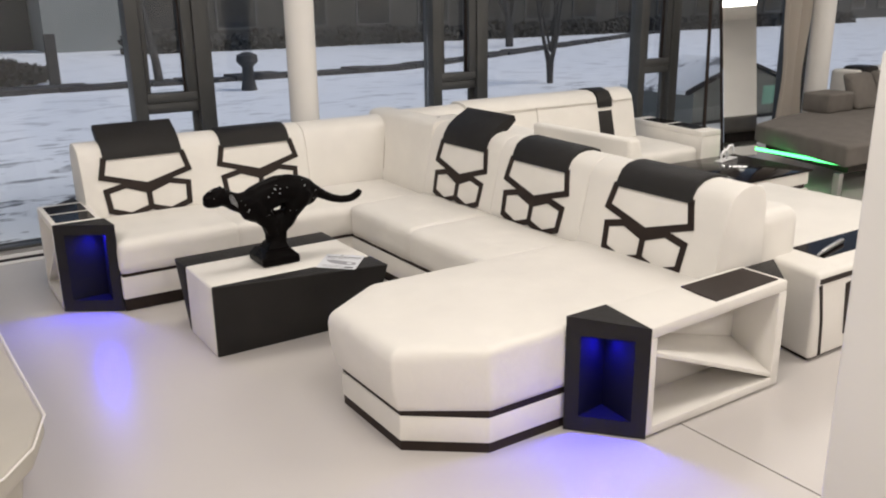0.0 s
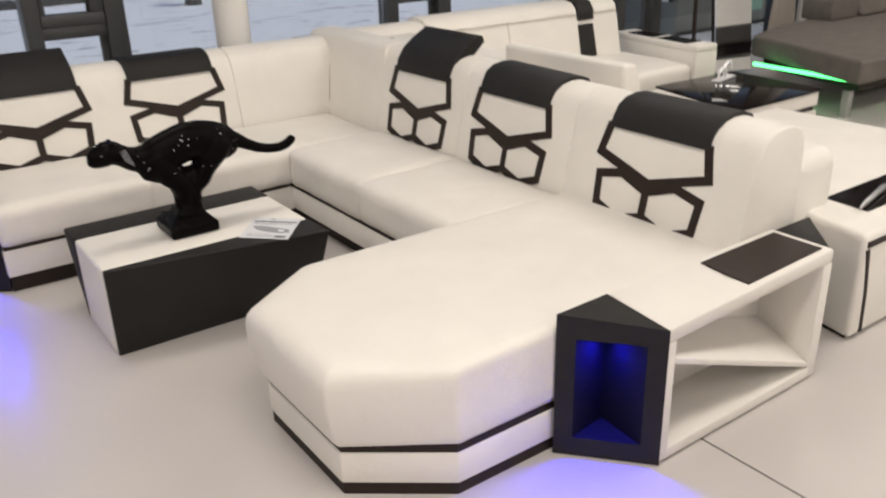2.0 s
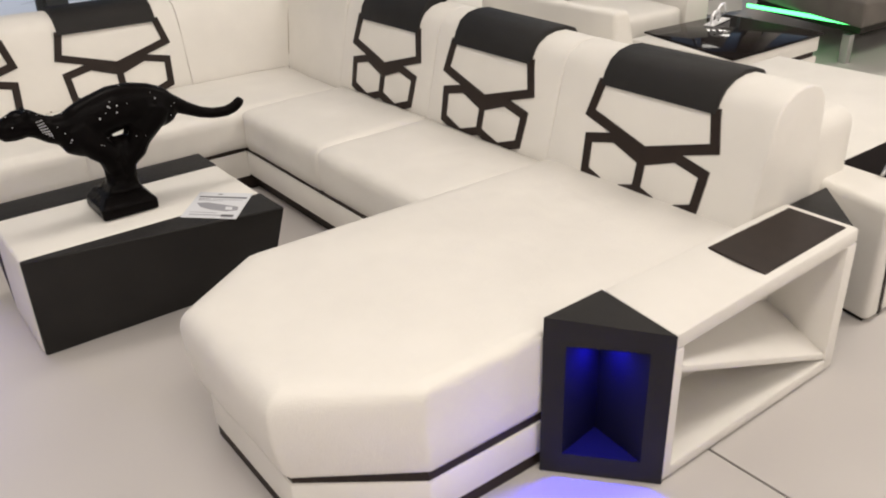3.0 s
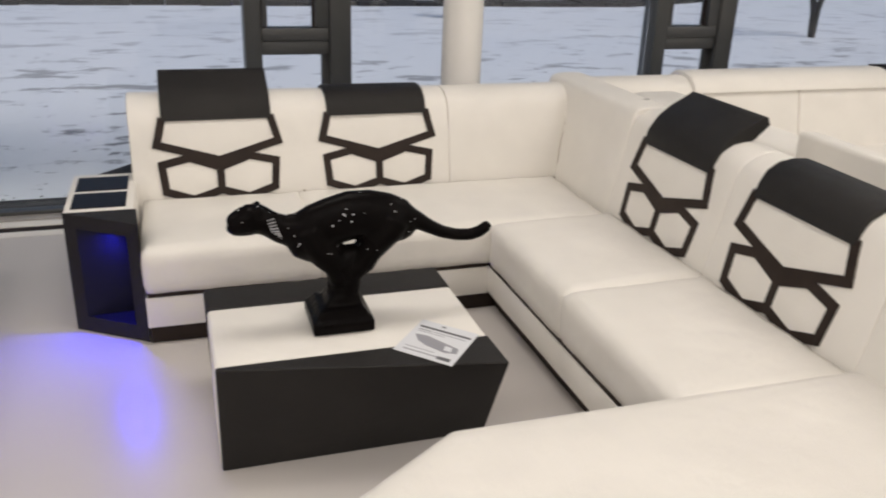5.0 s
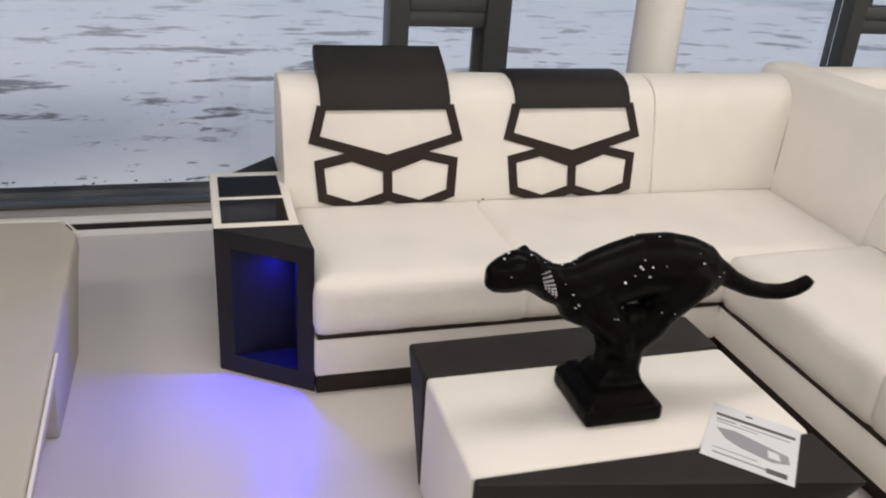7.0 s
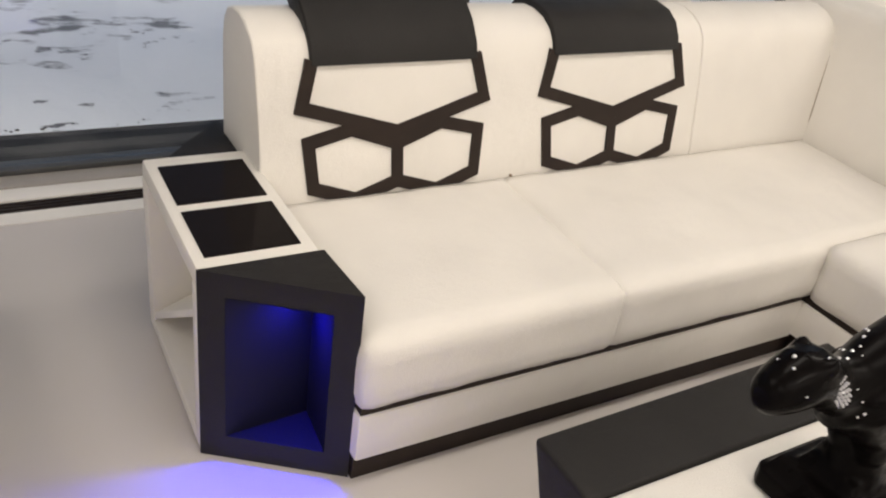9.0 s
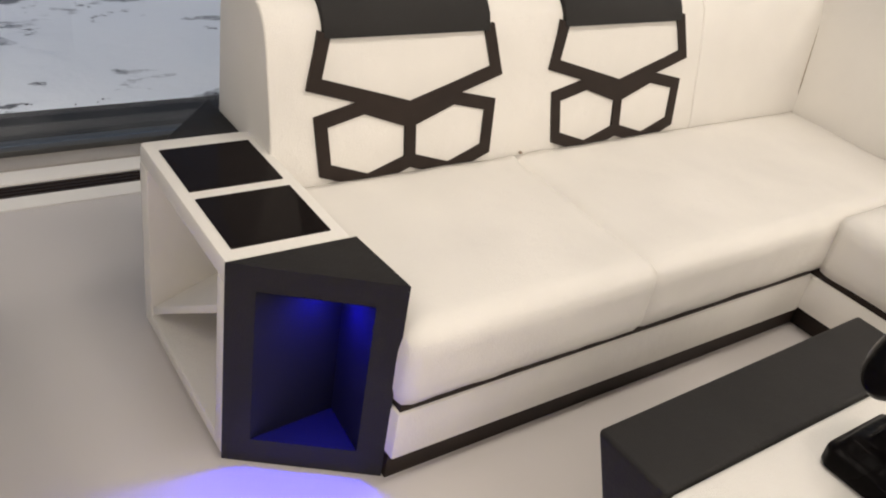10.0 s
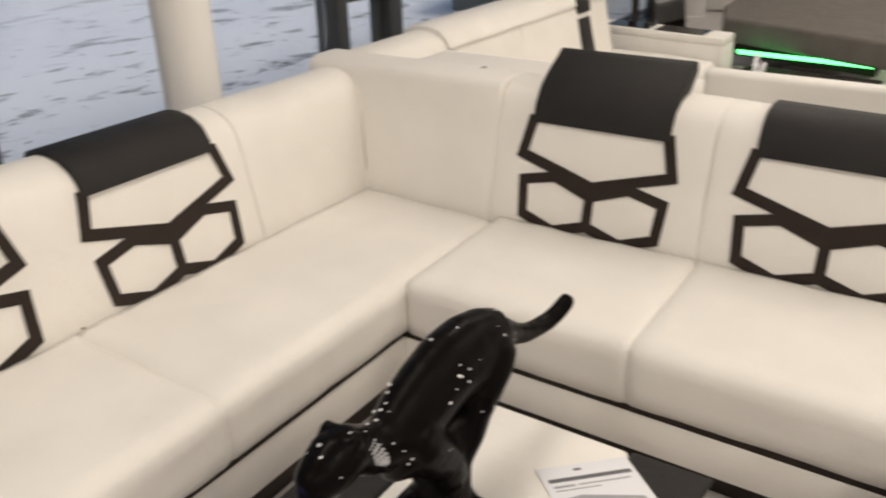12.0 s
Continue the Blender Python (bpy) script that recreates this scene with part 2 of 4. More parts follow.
def offset_poly(pts, d):
    """The polygon (counter-clockwise) grown outwards by d."""
    out = []
    n = len(pts)
    for k in range(n):
        p, a, b = Vector(pts[k]), Vector(pts[k - 1]), Vector(pts[(k + 1) % n])
        d0, d1 = (p - a).normalized(), (b - p).normalized()
        n0, n1 = Vector((d0.y, -d0.x)), Vector((d1.y, -d1.x))
        m = (n0 + n1).normalized()
        out.append(tuple(p + m * d / max(0.4, m.dot(n0))))
    return out

# ---- room ----
X0, X1, Y0, YW, H = -7.5, 13.0, -9.0, 1.16, 3.3
floor = tagged(new("floor"), "pale polished floor in large fields with thin dark joints", "floor", kind="structure")
part("floor_bed", box(X0, X1, Y0, 1.21, -0.2, -0.006), JOINT, floor, smooth=False)
xs = [X0] + [-0.42 + 3.0 * k for k in range(-2, 5)] + [X1]
for xa, xb in zip(xs, xs[1:]):
    for ya, yb in ((Y0, -4.95), (-4.95, 0.8)):
        part("floor_panel", box(xa + 0.0045, xb - 0.0045, ya + 0.003, yb - 0.003, -0.05, 0.0), FLOOR, floor, smooth=False)
part("sill_rail", box(X0, X1, 1.034, 1.118, -0.05, 0.012, 0.002), RAIL, floor)
part("sill_strip", box(X0, X1, 0.95, 1.032, -0.05, 0.006, 0.002), PAINT, floor)
part("floor_edge", box(X0, X1, 0.8, 0.87, -0.05, 0.003), PAINT, floor, smooth=False)
grille = tagged(new("floor_grille"), "dark floor convector grille along the window", "grille", kind="structure")
part("tray", box(X0, X1, 0.872, 0.948, -0.06, -0.03), JOINT, grille, smooth=False)
for k in range(4):
    yy = 0.881 + 0.0195 * k
    part("slat", box(X0, X1, yy - 0.005, yy + 0.005, -0.025, 0.001), BROWN, grille, smooth=False)
ceiling = tagged(finish("ceiling", box(X0 - 0.2, X1 + 0.2, Y0 - 0.2, 1.35, H, H + 0.2), CEIL, smooth=False), "plain white showroom ceiling", "ceiling", kind="structure")
for nm, b in (("wall_south", (X0 - 0.2, X1 + 0.2, Y0 - 0.2, Y0, 0, H)), ("wall_west", (X0 - 0.2, X0, Y0, 1.3, 0, H)), ("wall_east", (X1, X1 + 0.2, Y0, 1.3, 0, H))):
    tagged(finish(nm, box(*b), PAINT, smooth=False), "plain white painted showroom wall", "wall", kind="structure")


def window_bay(cx):
    """A narrow tilting casement between two posts, and the wide fixed pane to its east."""
    w = tagged(new("window_bay"), "grey aluminium window with a narrow casement and wide fixed pane", "window", "windows of the showroom front", "structure")
    a, b, c, d = cx - 0.295, cx - 0.205, cx + 0.175, cx + 0.295
    part("post", box(a, b, 1.06, 1.22, 0.0, H, 0.004), FRAME, w)
    part("post", box(c, d, 1.06, 1.22, 0.0, H, 0.004), FRAME, w)
    part("transom", box(b, c, 1.085, 1.2, 0.865, 0.94, 0.004), FRAME, w)
    sash = part("casement", box(b + 0.004, c - 0.004, 1.07, 1.17, 0.942, 1.012, 0.006), FRAME, w)
    part("stile", box(b + 0.004, b + 0.036, 1.072, 1.17, 1.012, H - 0.08, 0.005), FRAME, sash)
    part("stile", box(c - 0.08, c - 0.004, 1.072, 1.17, 1.012, H - 0.08, 0.005), FRAME, sash)
    part("top_rail", box(b + 0.004, c - 0.004, 1.074, 1.17, H - 0.08, H - 0.002, 0.005), FRAME, sash)
    part("gasket", box(c - 0.092, c - 0.08, 1.11, 1.14, 1.012, H - 0.08), BROWN, sash, smooth=False)
    part("bead", box(c - 0.04, c, 1.13, 1.16, 0.03, 0.865), FRAME, w, smooth=False)
    part("base_rail", box(b, c, 1.12, 1.2, 0.0, 0.03, 0.004), FRAME, w)
    part("base_rail", box(d, a + 2.545, 1.12, 1.2, 0.0, 0.03, 0.004), FRAME, w)
    for q in ((b, c, 0.03, 0.865), (b + 0.036, c - 0.08, 1.012, H - 0.08), (d, a + 2.545, 0.03, H)):
        pane = part("pane", box(q[0], q[1], YW - 0.006, YW, q[2], q[3]), GLASS, w, smooth=False)
        pane.visible_shadow = False
    return w


bay = window_bay(0.0)
bay.matrix_basis = pose(-1.1 - 2.545 * 2, 0, 0)
for k in range(-1, 6):
    copy_thing(bay, pose(-1.1 + 2.545 * k, 0, 0))


def round_column(x, y, r, label):
    c = thing("column", label, "column", kind="structure")
    bm = tube([(x, y, 0), (x, y, 0.04), (x, y, H)], [r, r, r], 32)
    part("shaft", bm, PAINT, c)
    part("collar", tube([(x, y, 0), (x, y, 0.06), (x, y, 0.065)], [r + 0.015, r + 0.015, r + 0.004], 32), PAINT, c)
    return c


round_column(-0.33, 0.52, 0.105, "round white painted column behind the corner sofa")

# ---- outside ----
gravel = tagged(new("stone_strip"), "dark wet stone strip with grit along the window", "stone strip", kind="stuff")
finish("strip_bed", box(-12, 16, 1.225, 1.6, -0.3, -0.052), GRAVEL, gravel, smooth=False)
grnd = random.Random(8)
bm = bmesh.new()
for k in range(320):
    gx, gy, gr = grnd.uniform(-5.5, 1.5), 1.24 + 0.44 * grnd.random() ** 0.4, grnd.uniform(0.004, 0.012)
    vs = [bm.verts.new((gx + gr * math.cos(a) * grnd.uniform(0.7, 1.2), gy + gr * math.sin(a) * grnd.uniform(0.7, 1.2), -0.055)) for a in (0.3, 1.6, 2.8, 4.1, 5.3)]
    tip = bm.verts.new((gx, gy, -0.052 + gr * 0.3))
    for a, b in zip(vs, vs[1:] + vs[:1]):
        bm.faces.new((a, b, tip))
finish("grit", bm, GRAVEL, gravel, smooth=False)
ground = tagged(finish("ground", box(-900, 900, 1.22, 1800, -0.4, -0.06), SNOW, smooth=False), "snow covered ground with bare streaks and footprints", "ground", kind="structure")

# ---- the large corner sofa ----
def west(s, u, z):
    """The wing along the window: s runs east, u backwards."""
    return (s, u, z)


def east(s, u, z):
    """The wing that comes forward: s runs along y, u backwards to the east."""
    k = min(1.0, max(0.0, (z - 0.7) / 0.13))
    rise = 0.032 - 0.024 * min(1.0, max(0.0, (-s - 1.1) / 1.2))
    return (u + 0.018, s, z + rise * k * k * (3 - 2 * k))


def lean(z):
    return 0.22 * (z - 0.43)


BACK = [(0.0, 0.25), (0.0, 0.43), (0.0176, 0.51), (0.035, 0.59), (0.0506, 0.66), (0.066, 0.73), (0.082, 0.775), (0.095, 0.794), (0.11, 0.81), (0.15, 0.832), (0.2, 0.842),
        (0.25, 0.84), (0.295, 0.825), (0.325, 0.79), (0.335, 0.74), (0.335, 0.4), (0.335, 0.05), (0.1, 0.05)]
BACK_CORNER = BACK[:5] + [(0.066, 0.73), (0.077, 0.785), (0.082, 0.808), (0.092, 0.825), (0.112, 0.836), (0.15, 0.841)] + BACK[10:]
SHIELD = [(-0.232, 0.76), (-0.262, 0.648), (0.0, 0.574), (0.262, 0.648), (0.232, 0.76)]
HEX_W = [(0.0, 0.543), (-0.13, 0.588), (-0.247, 0.562), (-0.237, 0.447), (-0.12, 0.408), (0.0, 0.444)]


def motif(name, s, place, sofa):
    """The dark shield and the two hexagons let into a backrest."""
    def on(x, t, z):
        return place(s + x, lean(z) - 0.0055 + t, z)
    bm = bmesh.new()
    strip(SHIELD, 0.0165, on, 0.012, bm)
    strip(HEX_W, 0.0165, lambda x, t, z: on(x, t + 0.0006, z), 0.012, bm, True)
    strip([(-x, z) for x, z in HEX_W], 0.0165, lambda x, t, z: on(x, t + 0.0012, z), 0.012, bm, True)
    return part(name, bm, BROWN, sofa, "dark brown shield and hexagon inlay", smooth=False)


def headrest(s, place, sofa, raised, half=0.236):
    """A charcoal headrest pad: laid over the roll of the back, or tilted up."""
    if raised:
        prof = [(0.062, 0.748), (0.076, 0.79), (0.115, 0.84), (0.17, 0.882), (0.245, 0.923), (0.265, 0.936), (0.288, 0.93), (0.3, 0.9), (0.245, 0.85), (0.175, 0.81), (0.12, 0.77), (0.085, 0.745)]
        label = "charcoal leather headrest tilted up"
    else:
        prof = [(0.06, 0.748), (0.074, 0.785), (0.1, 0.823), (0.142, 0.848), (0.2, 0.858), (0.255, 0.855), (0.305, 0.838), (0.335, 0.80), (0.32, 0.79), (0.25, 0.82), (0.15, 0.81), (0.085, 0.745)]
        label = "charcoal leather headrest folded over the backrest"
    return part("headrest", sweep(prof, s - half, s + half, place, 0.006), BLACK, sofa, label, angle=50)


def base_block(pts, sofa, inset=0.0, foot_pts=None, line=(0.196, 0.222), foot=0.042):
    """Recessed plinth, white base and dark line under the cushions, over a plan polygon."""
    part("plinth", prism(foot_pts or offset_poly(pts, -inset), 0.0, foot), BROWN, sofa, smooth=False)
    part("base", prism(offset_poly(pts, 0.004), foot, line[0], 0.006), WHITE, sofa)
    part("trim_line", prism(offset_poly(pts, -0.003), line[0], line[1]), BROWN, sofa, smooth=False)


def cushion(pts, sofa, z1=0.424, name="seat_cushion", z0=0.22, rx=0.042, ry=0.042, seed=0.0, rear="", rise=0.0):
    """A rectangular leather cushion: rounded edges, a slight crown and uneven stuffing."""
    x0, x1 = min(p[0] for p in pts), max(p[0] for p in pts)
    y0, y1 = min(p[1] for p in pts), max(p[1] for p in pts)
    lo, hi = Vector((x0, y0, z0)), Vector((x1, y1, z1))
    n = [max(6, int((hi[k] - lo[k]) / 0.03)) for k in range(3)]
    bm = bmesh.new()
    seen = {}

    def vert(i, j, k):
        if (i, j, k) not in seen:
            p = Vector([lo[a] + (hi[a] - lo[a]) * q / n[a] for a, q in enumerate((i, j, k))])
            fx, fy = (p.x - x0) / (x1 - x0), (p.y - y0) / (y1 - y0)
            back = max(0.0, min(1.0, {"x": fx, "y": fy}.get(rear, 0.0)))
            tight = 0.009 if back > 0.5 else 1.0
            r = (min(rx, tight) if rear == "x" else rx, min(ry, tight) if rear == "y" else ry, min(0.046, max(tight, 0.012)) if p.z > (z0 + z1) / 2 and back > 0.97 else (0.046 if p.z > (z0 + z1) / 2 else 0.012))
            c = Vector([min(max(p[a], lo[a] + r[a]), hi[a] - r[a]) for a in range(3)])
            d = Vector([(p[a] - c[a]) / r[a] for a in range(3)])
            out = d.normalized() if d.length > 1e-6 else Vector((0, 0, 0))
            q = c + Vector([out[a] * r[a] for a in range(3)])
            q.z += rise * back * (k / n[2])
            if k == n[2]:
                q.z += 0.012 * max(0.0, 16 * fx * (1 - fx) * fy * (1 - fy)) ** 0.6 - 0.004
                q.z += 0.0035 * noise.noise(p * 4.5 + Vector((seed, 3.0, 0))) + 0.0012 * noise.noise(p * 14.0)
            q += out * 0.005 * noise.noise(p * 5.0 + Vector((seed, 0, 0))) + out * 0.0022 * noise.noise(p * 17.0)
            seen[(i, j, k)] = bm.verts.new(q)
        return seen[(i, j, k)]
    for i in range(n[0]):
        for j in range(n[1]):
            for k in (0, n[2]):
                bm.faces.new((vert(i, j, k), vert(i + 1, j, k), vert(i + 1, j + 1, k), vert(i, j + 1, k)))
    for i in range(n[0]):
        for k in range(n[2]):
            for j in (0, n[1]):
                bm.faces.new((vert(i, j, k), vert(i + 1, j, k), vert(i + 1, j, k + 1), vert(i, j, k + 1)))
    for j in range(n[1]):
        for k in range(n[2]):
            for i in (0, n[0]):
                bm.faces.new((vert(i, j, k), vert(i, j + 1, k), vert(i, j + 1, k + 1), vert(i, j, k + 1)))
    return part(name, bm, WHITE, sofa, angle=80)


def led_block(tri, sofa, h=0.5, watts=8.0, tops=None):
    """A charcoal three-cornered end block, upright, with a lit niche in its long face. tri: from, to (the long face), apex."""
    p, q, r = (Vector(v) for v in tri)
    d = (q - p).normalized()
    wide = (q - p).length
    n = Vector((d.y, -d.x))
    if n.dot(r - p) > 0:
        n = -n
    m = 0.058
    tp, tq, tr = tops or (h, h, h)
    a0, a1 = p + d * m, q - d * m
    back = (p + q) * 0.1 + r * 0.8
    z0, z1 = 0.068, min(tp, tq) - 0.056
    bm = bmesh.new()

    def v3(w, z):
        return bm.verts.new((w.x, w.y, z))
    P0, Q0, R0, P1, Q1, R1 = v3(p, 0.002), v3(q, 0.002), v3(r, 0.002), v3(p, tp), v3(q, tq), v3(r, tr)
    A0, B0, A1, B1 = v3(a0, z0), v3(a1, z0), v3(a0, z1), v3(a1, z1)
    for f in ((P0, Q0, R0), (P1, Q1, R1), (Q0, R0, R1, Q1), (R0, P0, P1, R1), (P0, Q0, B0, A0), (Q0, Q1, B1, B0), (Q1, P1, A1, B1), (P1, P0, A0, A1)):
        bm.faces.new(f)
    block = part("end_block", bm, BLACK, sofa, "charcoal three-cornered end block with a blue lit niche", smooth=False)
    bm = bmesh.new()
    e = n * 0.001
    rows = []
    for z in (z0, z1):
        rows.append([bm.verts.new((w.x, w.y, z)) for w in (a0 + e, a1 + e, back)])
    lo, hi = rows
    bm.faces.new(lo)
    bm.faces.new(hi)
    bm.faces.new((lo[0], lo[2], hi[2], hi[0]))
    bm.faces.new((lo[2], lo[1], hi[1], hi[2]))
    part("niche", bm, NICHE, block, "dark niche lining", smooth=False)
    for f in (0.36, 0.64):
        c = (a0 * (1 - f) + a1 * f) * 0.45 + back * 0.55
        part("led", tube([(c.x, c.y, z1 - 0.001), (c.x, c.y, z1 - 0.01)], [0.036, 0.03], 16), LED_BLUE, block, "blue led spot")
        data = bpy.data.lights.new("led_spot", "SPOT")
        data.energy, data.color, data.spot_size, data.spot_blend, data.shadow_soft_size = watts, (0.02, 0.012, 1.0), radians(164), 0.9, 0.015
        lamp = new("led_spot", data)
        lamp.matrix_world = look((c.x, c.y, z1 - 0.016), (c.x + n.x * 0.27, c.y + n.y * 0.27, z1 - 0.016 - 0.34))
    return block


def rear_block(tri, sofa, h=0.48):
    part("rear_block", prism(tri, 0.012, h, 0.004), BLACK, sofa, "charcoal three-cornered rear block")


def arm_shelf(length, depth, side, sofa, pads, h=0.5):
    """A white open arm: a frame with a sloping shelf inside, open on one side, with black glass pads on top.
    It runs in local s from front to rear; side: a function (s, w, z) -> place, w = 0 on the open face."""
    arm = None

    def blk(name, s0, s1, w0, w1, z0, z1, bevel=0.003):
        c = [side(s, w, z) for z in (z0, z1) for s, w in ((s0, w0), (s1, w0), (s1, w1), (s0, w1))]
        return part(name, hexa(c, bevel), WHITE, arm or sofa)
    arm = blk("armrest", 0, length, 0, depth, h - 0.05, h, 0.01)
    tagged(arm, "white leather open armrest")
    blk("front_panel", 0.0, 0.035, 0.0, depth, 0.012, h - 0.049, 0.004)
    blk("rear_panel", length - 0.05, length, 0.0, depth, 0.012, h - 0.049)
    blk("bottom_panel", 0.03, length - 0.045, 0.0, depth, 0.012, 0.05)
    blk("side_panel", 0.03, length - 0.045, depth - 0.02, depth, 0.048, h - 0.049, 0.002)
    c = [side(s, w, z) for dz in (0, 0.022) for s, w, z in ((0.03, 0.004, 0.36 + dz), (length - 0.048, 0.004, 0.052 + dz), (length - 0.048, depth - 0.02, 0.15 + dz), (0.03, depth - 0.02, 0.36 + dz))]
    part("sloping_shelf", hexa(c, 0.003), WHITE, arm)
    for s0, s1, material, label in pads:
        c = [side(s, w, z) for z in (h - 0.004, h + 0.0035) for s, w in ((s0, 0.026), (s1, 0.026), (s1, depth - 0.03), (s0, depth - 0.03))]
        part("inlay", hexa(c, 0.0015, 1), material, arm, label)
    return arm


corner_sofa = thing("corner_sofa", "large white leather corner sofa with charcoal headrests and dark hexagon inlays", "sofa")
base_block([(-1.955, -0.57), (-0.545, -0.57), (-0.545, 0.06), (-1.955, 0.06)], corner_sofa, foot_pts=[(-1.952, -0.551), (-0.5, -0.551), (-0.5, 0.06), (-1.952, 0.06)], line=(0.203, 0.222), foot=0.076)
base_block([(-0.545, -2.05), (0.06, -2.05), (0.06, 0.06), (-0.541, 0.06)], corner_sofa, foot_pts=[(-0.497, -2.04), (0.05, -2.04), (0.05, 0.05), (-0.497, 0.05)], line=(0.2, 0.222), foot=0.084)
CHAISE = [(-1.19, -2.908), (0.06, -2.912), (0.06, -2.056), (-1.19, -2.045), (-1.455, -2.225), (-1.455, -2.70)]
base_block(CHAISE, corner_sofa, 0.002, line=(0.146, 0.178))
cushion([(-1.96, -0.585), (-1.27, -0.585), (-1.27, -0.006), (-1.96, -0.006)], corner_sofa, 0.408, rx=0.02, rear="y", rise=0.016)
cushion([(-1.293, -0.585), (0.011, -0.585), (0.011, -0.006), (-1.293, -0.006)], corner_sofa, 0.408, rx=0.02, seed=3.0, rear="y", rise=0.016)
cushion([(-0.56, -1.31), (0.012, -1.31), (0.012, -0.58), (-0.56, -0.58)], corner_sofa, 0.416, ry=0.016, seed=7.0, rear="x", rise=0.01)
cushion([(-0.56, -2.055), (0.012, -2.055), (0.012, -1.292), (-0.56, -1.292)], corner_sofa, 0.416, ry=0.016, seed=11.0, rear="x", rise=0.01)
bm = bmesh.new()
rings = []
for z, grow in ((0.178, 0.004), (0.2, 0.02), (0.25, 0.036), (0.32, 0.046), (0.375, 0.047), (0.4, 0.041), (0.418, 0.028), (0.43, 0.008), (0.435, -0.03), (0.438, -0.16)):
    ring = []
    for x, y in offset_poly(CHAISE, grow):
        if x > -0.5:
            x, y = 0.06, (-2.912 + 0.2 * max(0, -grow) if y < -2.5 else -2.056 - 0.2 * max(0, -grow) + max(0, grow))
        sag = 0.012 if x < -1.35 and z < 0.21 else 0.0
        ring.append(bm.verts.new((x, max(y, -2.926), z - sag)))
    rings.append(ring)
for lo, hi in zip(rings, rings[1:]):
    for k in range(len(lo)):
        bm.faces.new((lo[k], lo[(k + 1) % len(lo)], hi[(k + 1) % len(lo)], hi[k]))
bm.faces.new(rings[-1])
bm.faces.new(rings[0][::-1])
edges = [e for e in bm.edges if abs(e.verts[0].co.z - e.verts[1].co.z) > 0.001 and e.verts[0].co.x < -1.0]
bmesh.ops.bevel(bm, geom=edges, offset=0.011, segments=3, affect="EDGES", profile=0.5, clamp_overlap=True)
part("chaise_cushion", bm, WHITE, corner_sofa, "wide eight-cornered white chaise cushion", angle=60)

# backrests, seat by seat
for s0, s1 in ((-1.99, -0.545), (-0.544, 0.333)):
    part("backrest", sweep(BACK, s0, s1, west, 0.006, cuts=18, uneven=0.0025), WHITE, corner_sofa, angle=50)
for s0, s1 in ((-0.545, 0.33), (-1.287, -0.546), (-2.046, -1.288), (-2.918, -2.047)):
    part("backrest", sweep(BACK_CORNER if s1 > 0 else BACK, s0, s1, east, 0.006, cuts=18, uneven=0.0025), WHITE, corner_sofa, angle=50)
for s, up in ((-1.618, True), (-0.893, False)):
    motif("inlay", s, west, corner_sofa)
    headrest(s, west, corner_sofa, up)
for s, up in ((-0.915, True), (-1.645, False), (-2.48, False)):
    motif("inlay", s, east, corner_sofa)
    headrest(s, east, corner_sofa, up)

# shade of the corner crease, put in as a thin brown tube
part("corner_crease_shade", tube([(0.016, 0.0, 0.4), (0.0345, 0.0165, 0.505), (0.053, 0.035, 0.59), (0.084, 0.066, 0.73), (0.1, 0.082, 0.775)], [0.002] * 5, 6), CREASE_BROWN, corner_sofa, "brown line for the shade in the corner crease")
part("stitch_tag", box(-1.256, -1.248, -0.008, 0.002, 0.414, 0.421, 0.002), CREASE_BROWN, corner_sofa, "small dark stitched tag in the seat crease")
part("zip_end", box(0.235, 0.265, -0.392, -0.38, 0.866, 0.8752, 0.002), BROWN, corner_sofa, "dark zip end on the backrest roll")

GLASS_PADS = ((0.032, 0.225, LACQUER, "glossy black glass inlay"), (0.258, 0.452, LACQUER, "glossy black glass inlay"))
arm_shelf(0.51, 0.262, lambda s, w, z: (-2.24 + w, -0.352 + s, z), corner_sofa, GLASS_PADS)
led_block([(-2.24, -0.356), (-1.958, -0.545), (-1.97, -0.356)], corner_sofa)
rear_block([(-2.2, 0.162), (-1.992, 0.162), (-1.992, 0.4)], corner_sofa)
arm_shelf(0.822, 0.24, lambda s, w, z: (-0.632 + s, -3.172 + w, z * (0.942 + 0.074 * s + 0.21 * w * (1 - s / 0.822))), corner_sofa, ((0.392, 0.79, BROWN, "dark brown leather inlay"),), 0.492)
led_block([(-0.634, -3.174), (-0.842, -2.93), (-0.636, -2.93)], corner_sofa, watts=9.0, tops=(0.463, 0.485, 0.488))
rear_block([(0.186, -3.17), (0.43, -2.93), (0.186, -2.93)], corner_sofa)

# ---- the low table and what lies on it ----
TT = 0.36
low_table = thing("coffee_table", "low white leather coffee table with slanted charcoal sides", "table")
part("body", box(-1.745, -0.888, -1.445, -1.052, 0.0, TT, 0.014, 3), WHITE, low_table)
part("front_wedge", hexa([(-1.742, -1.462, 0.0), (-0.886, -1.462, 0.0), (-0.886, -1.447, 0.0), (-1.742, -1.447, 0.0), (-1.742, -1.468, TT), (-0.882, -1.634, TT), (-0.886, -1.447, TT), (-1.742, -1.447, TT)], 0.02, 4), BLACK, low_table, "charcoal leather slanted side")
part("rear_wedge", hexa([(-1.742, -1.05, 0.0), (-0.89, -1.05, 0.0), (-0.89, -1.03, 0.0), (-1.742, -1.03, 0.0), (-1.748, -1.05, TT), (-0.886, -1.05, TT), (-0.886, -0.866, TT), (-1.75, -0.882, TT)], 0.02, 4), BLACK, low_table, "charcoal leather slanted side")


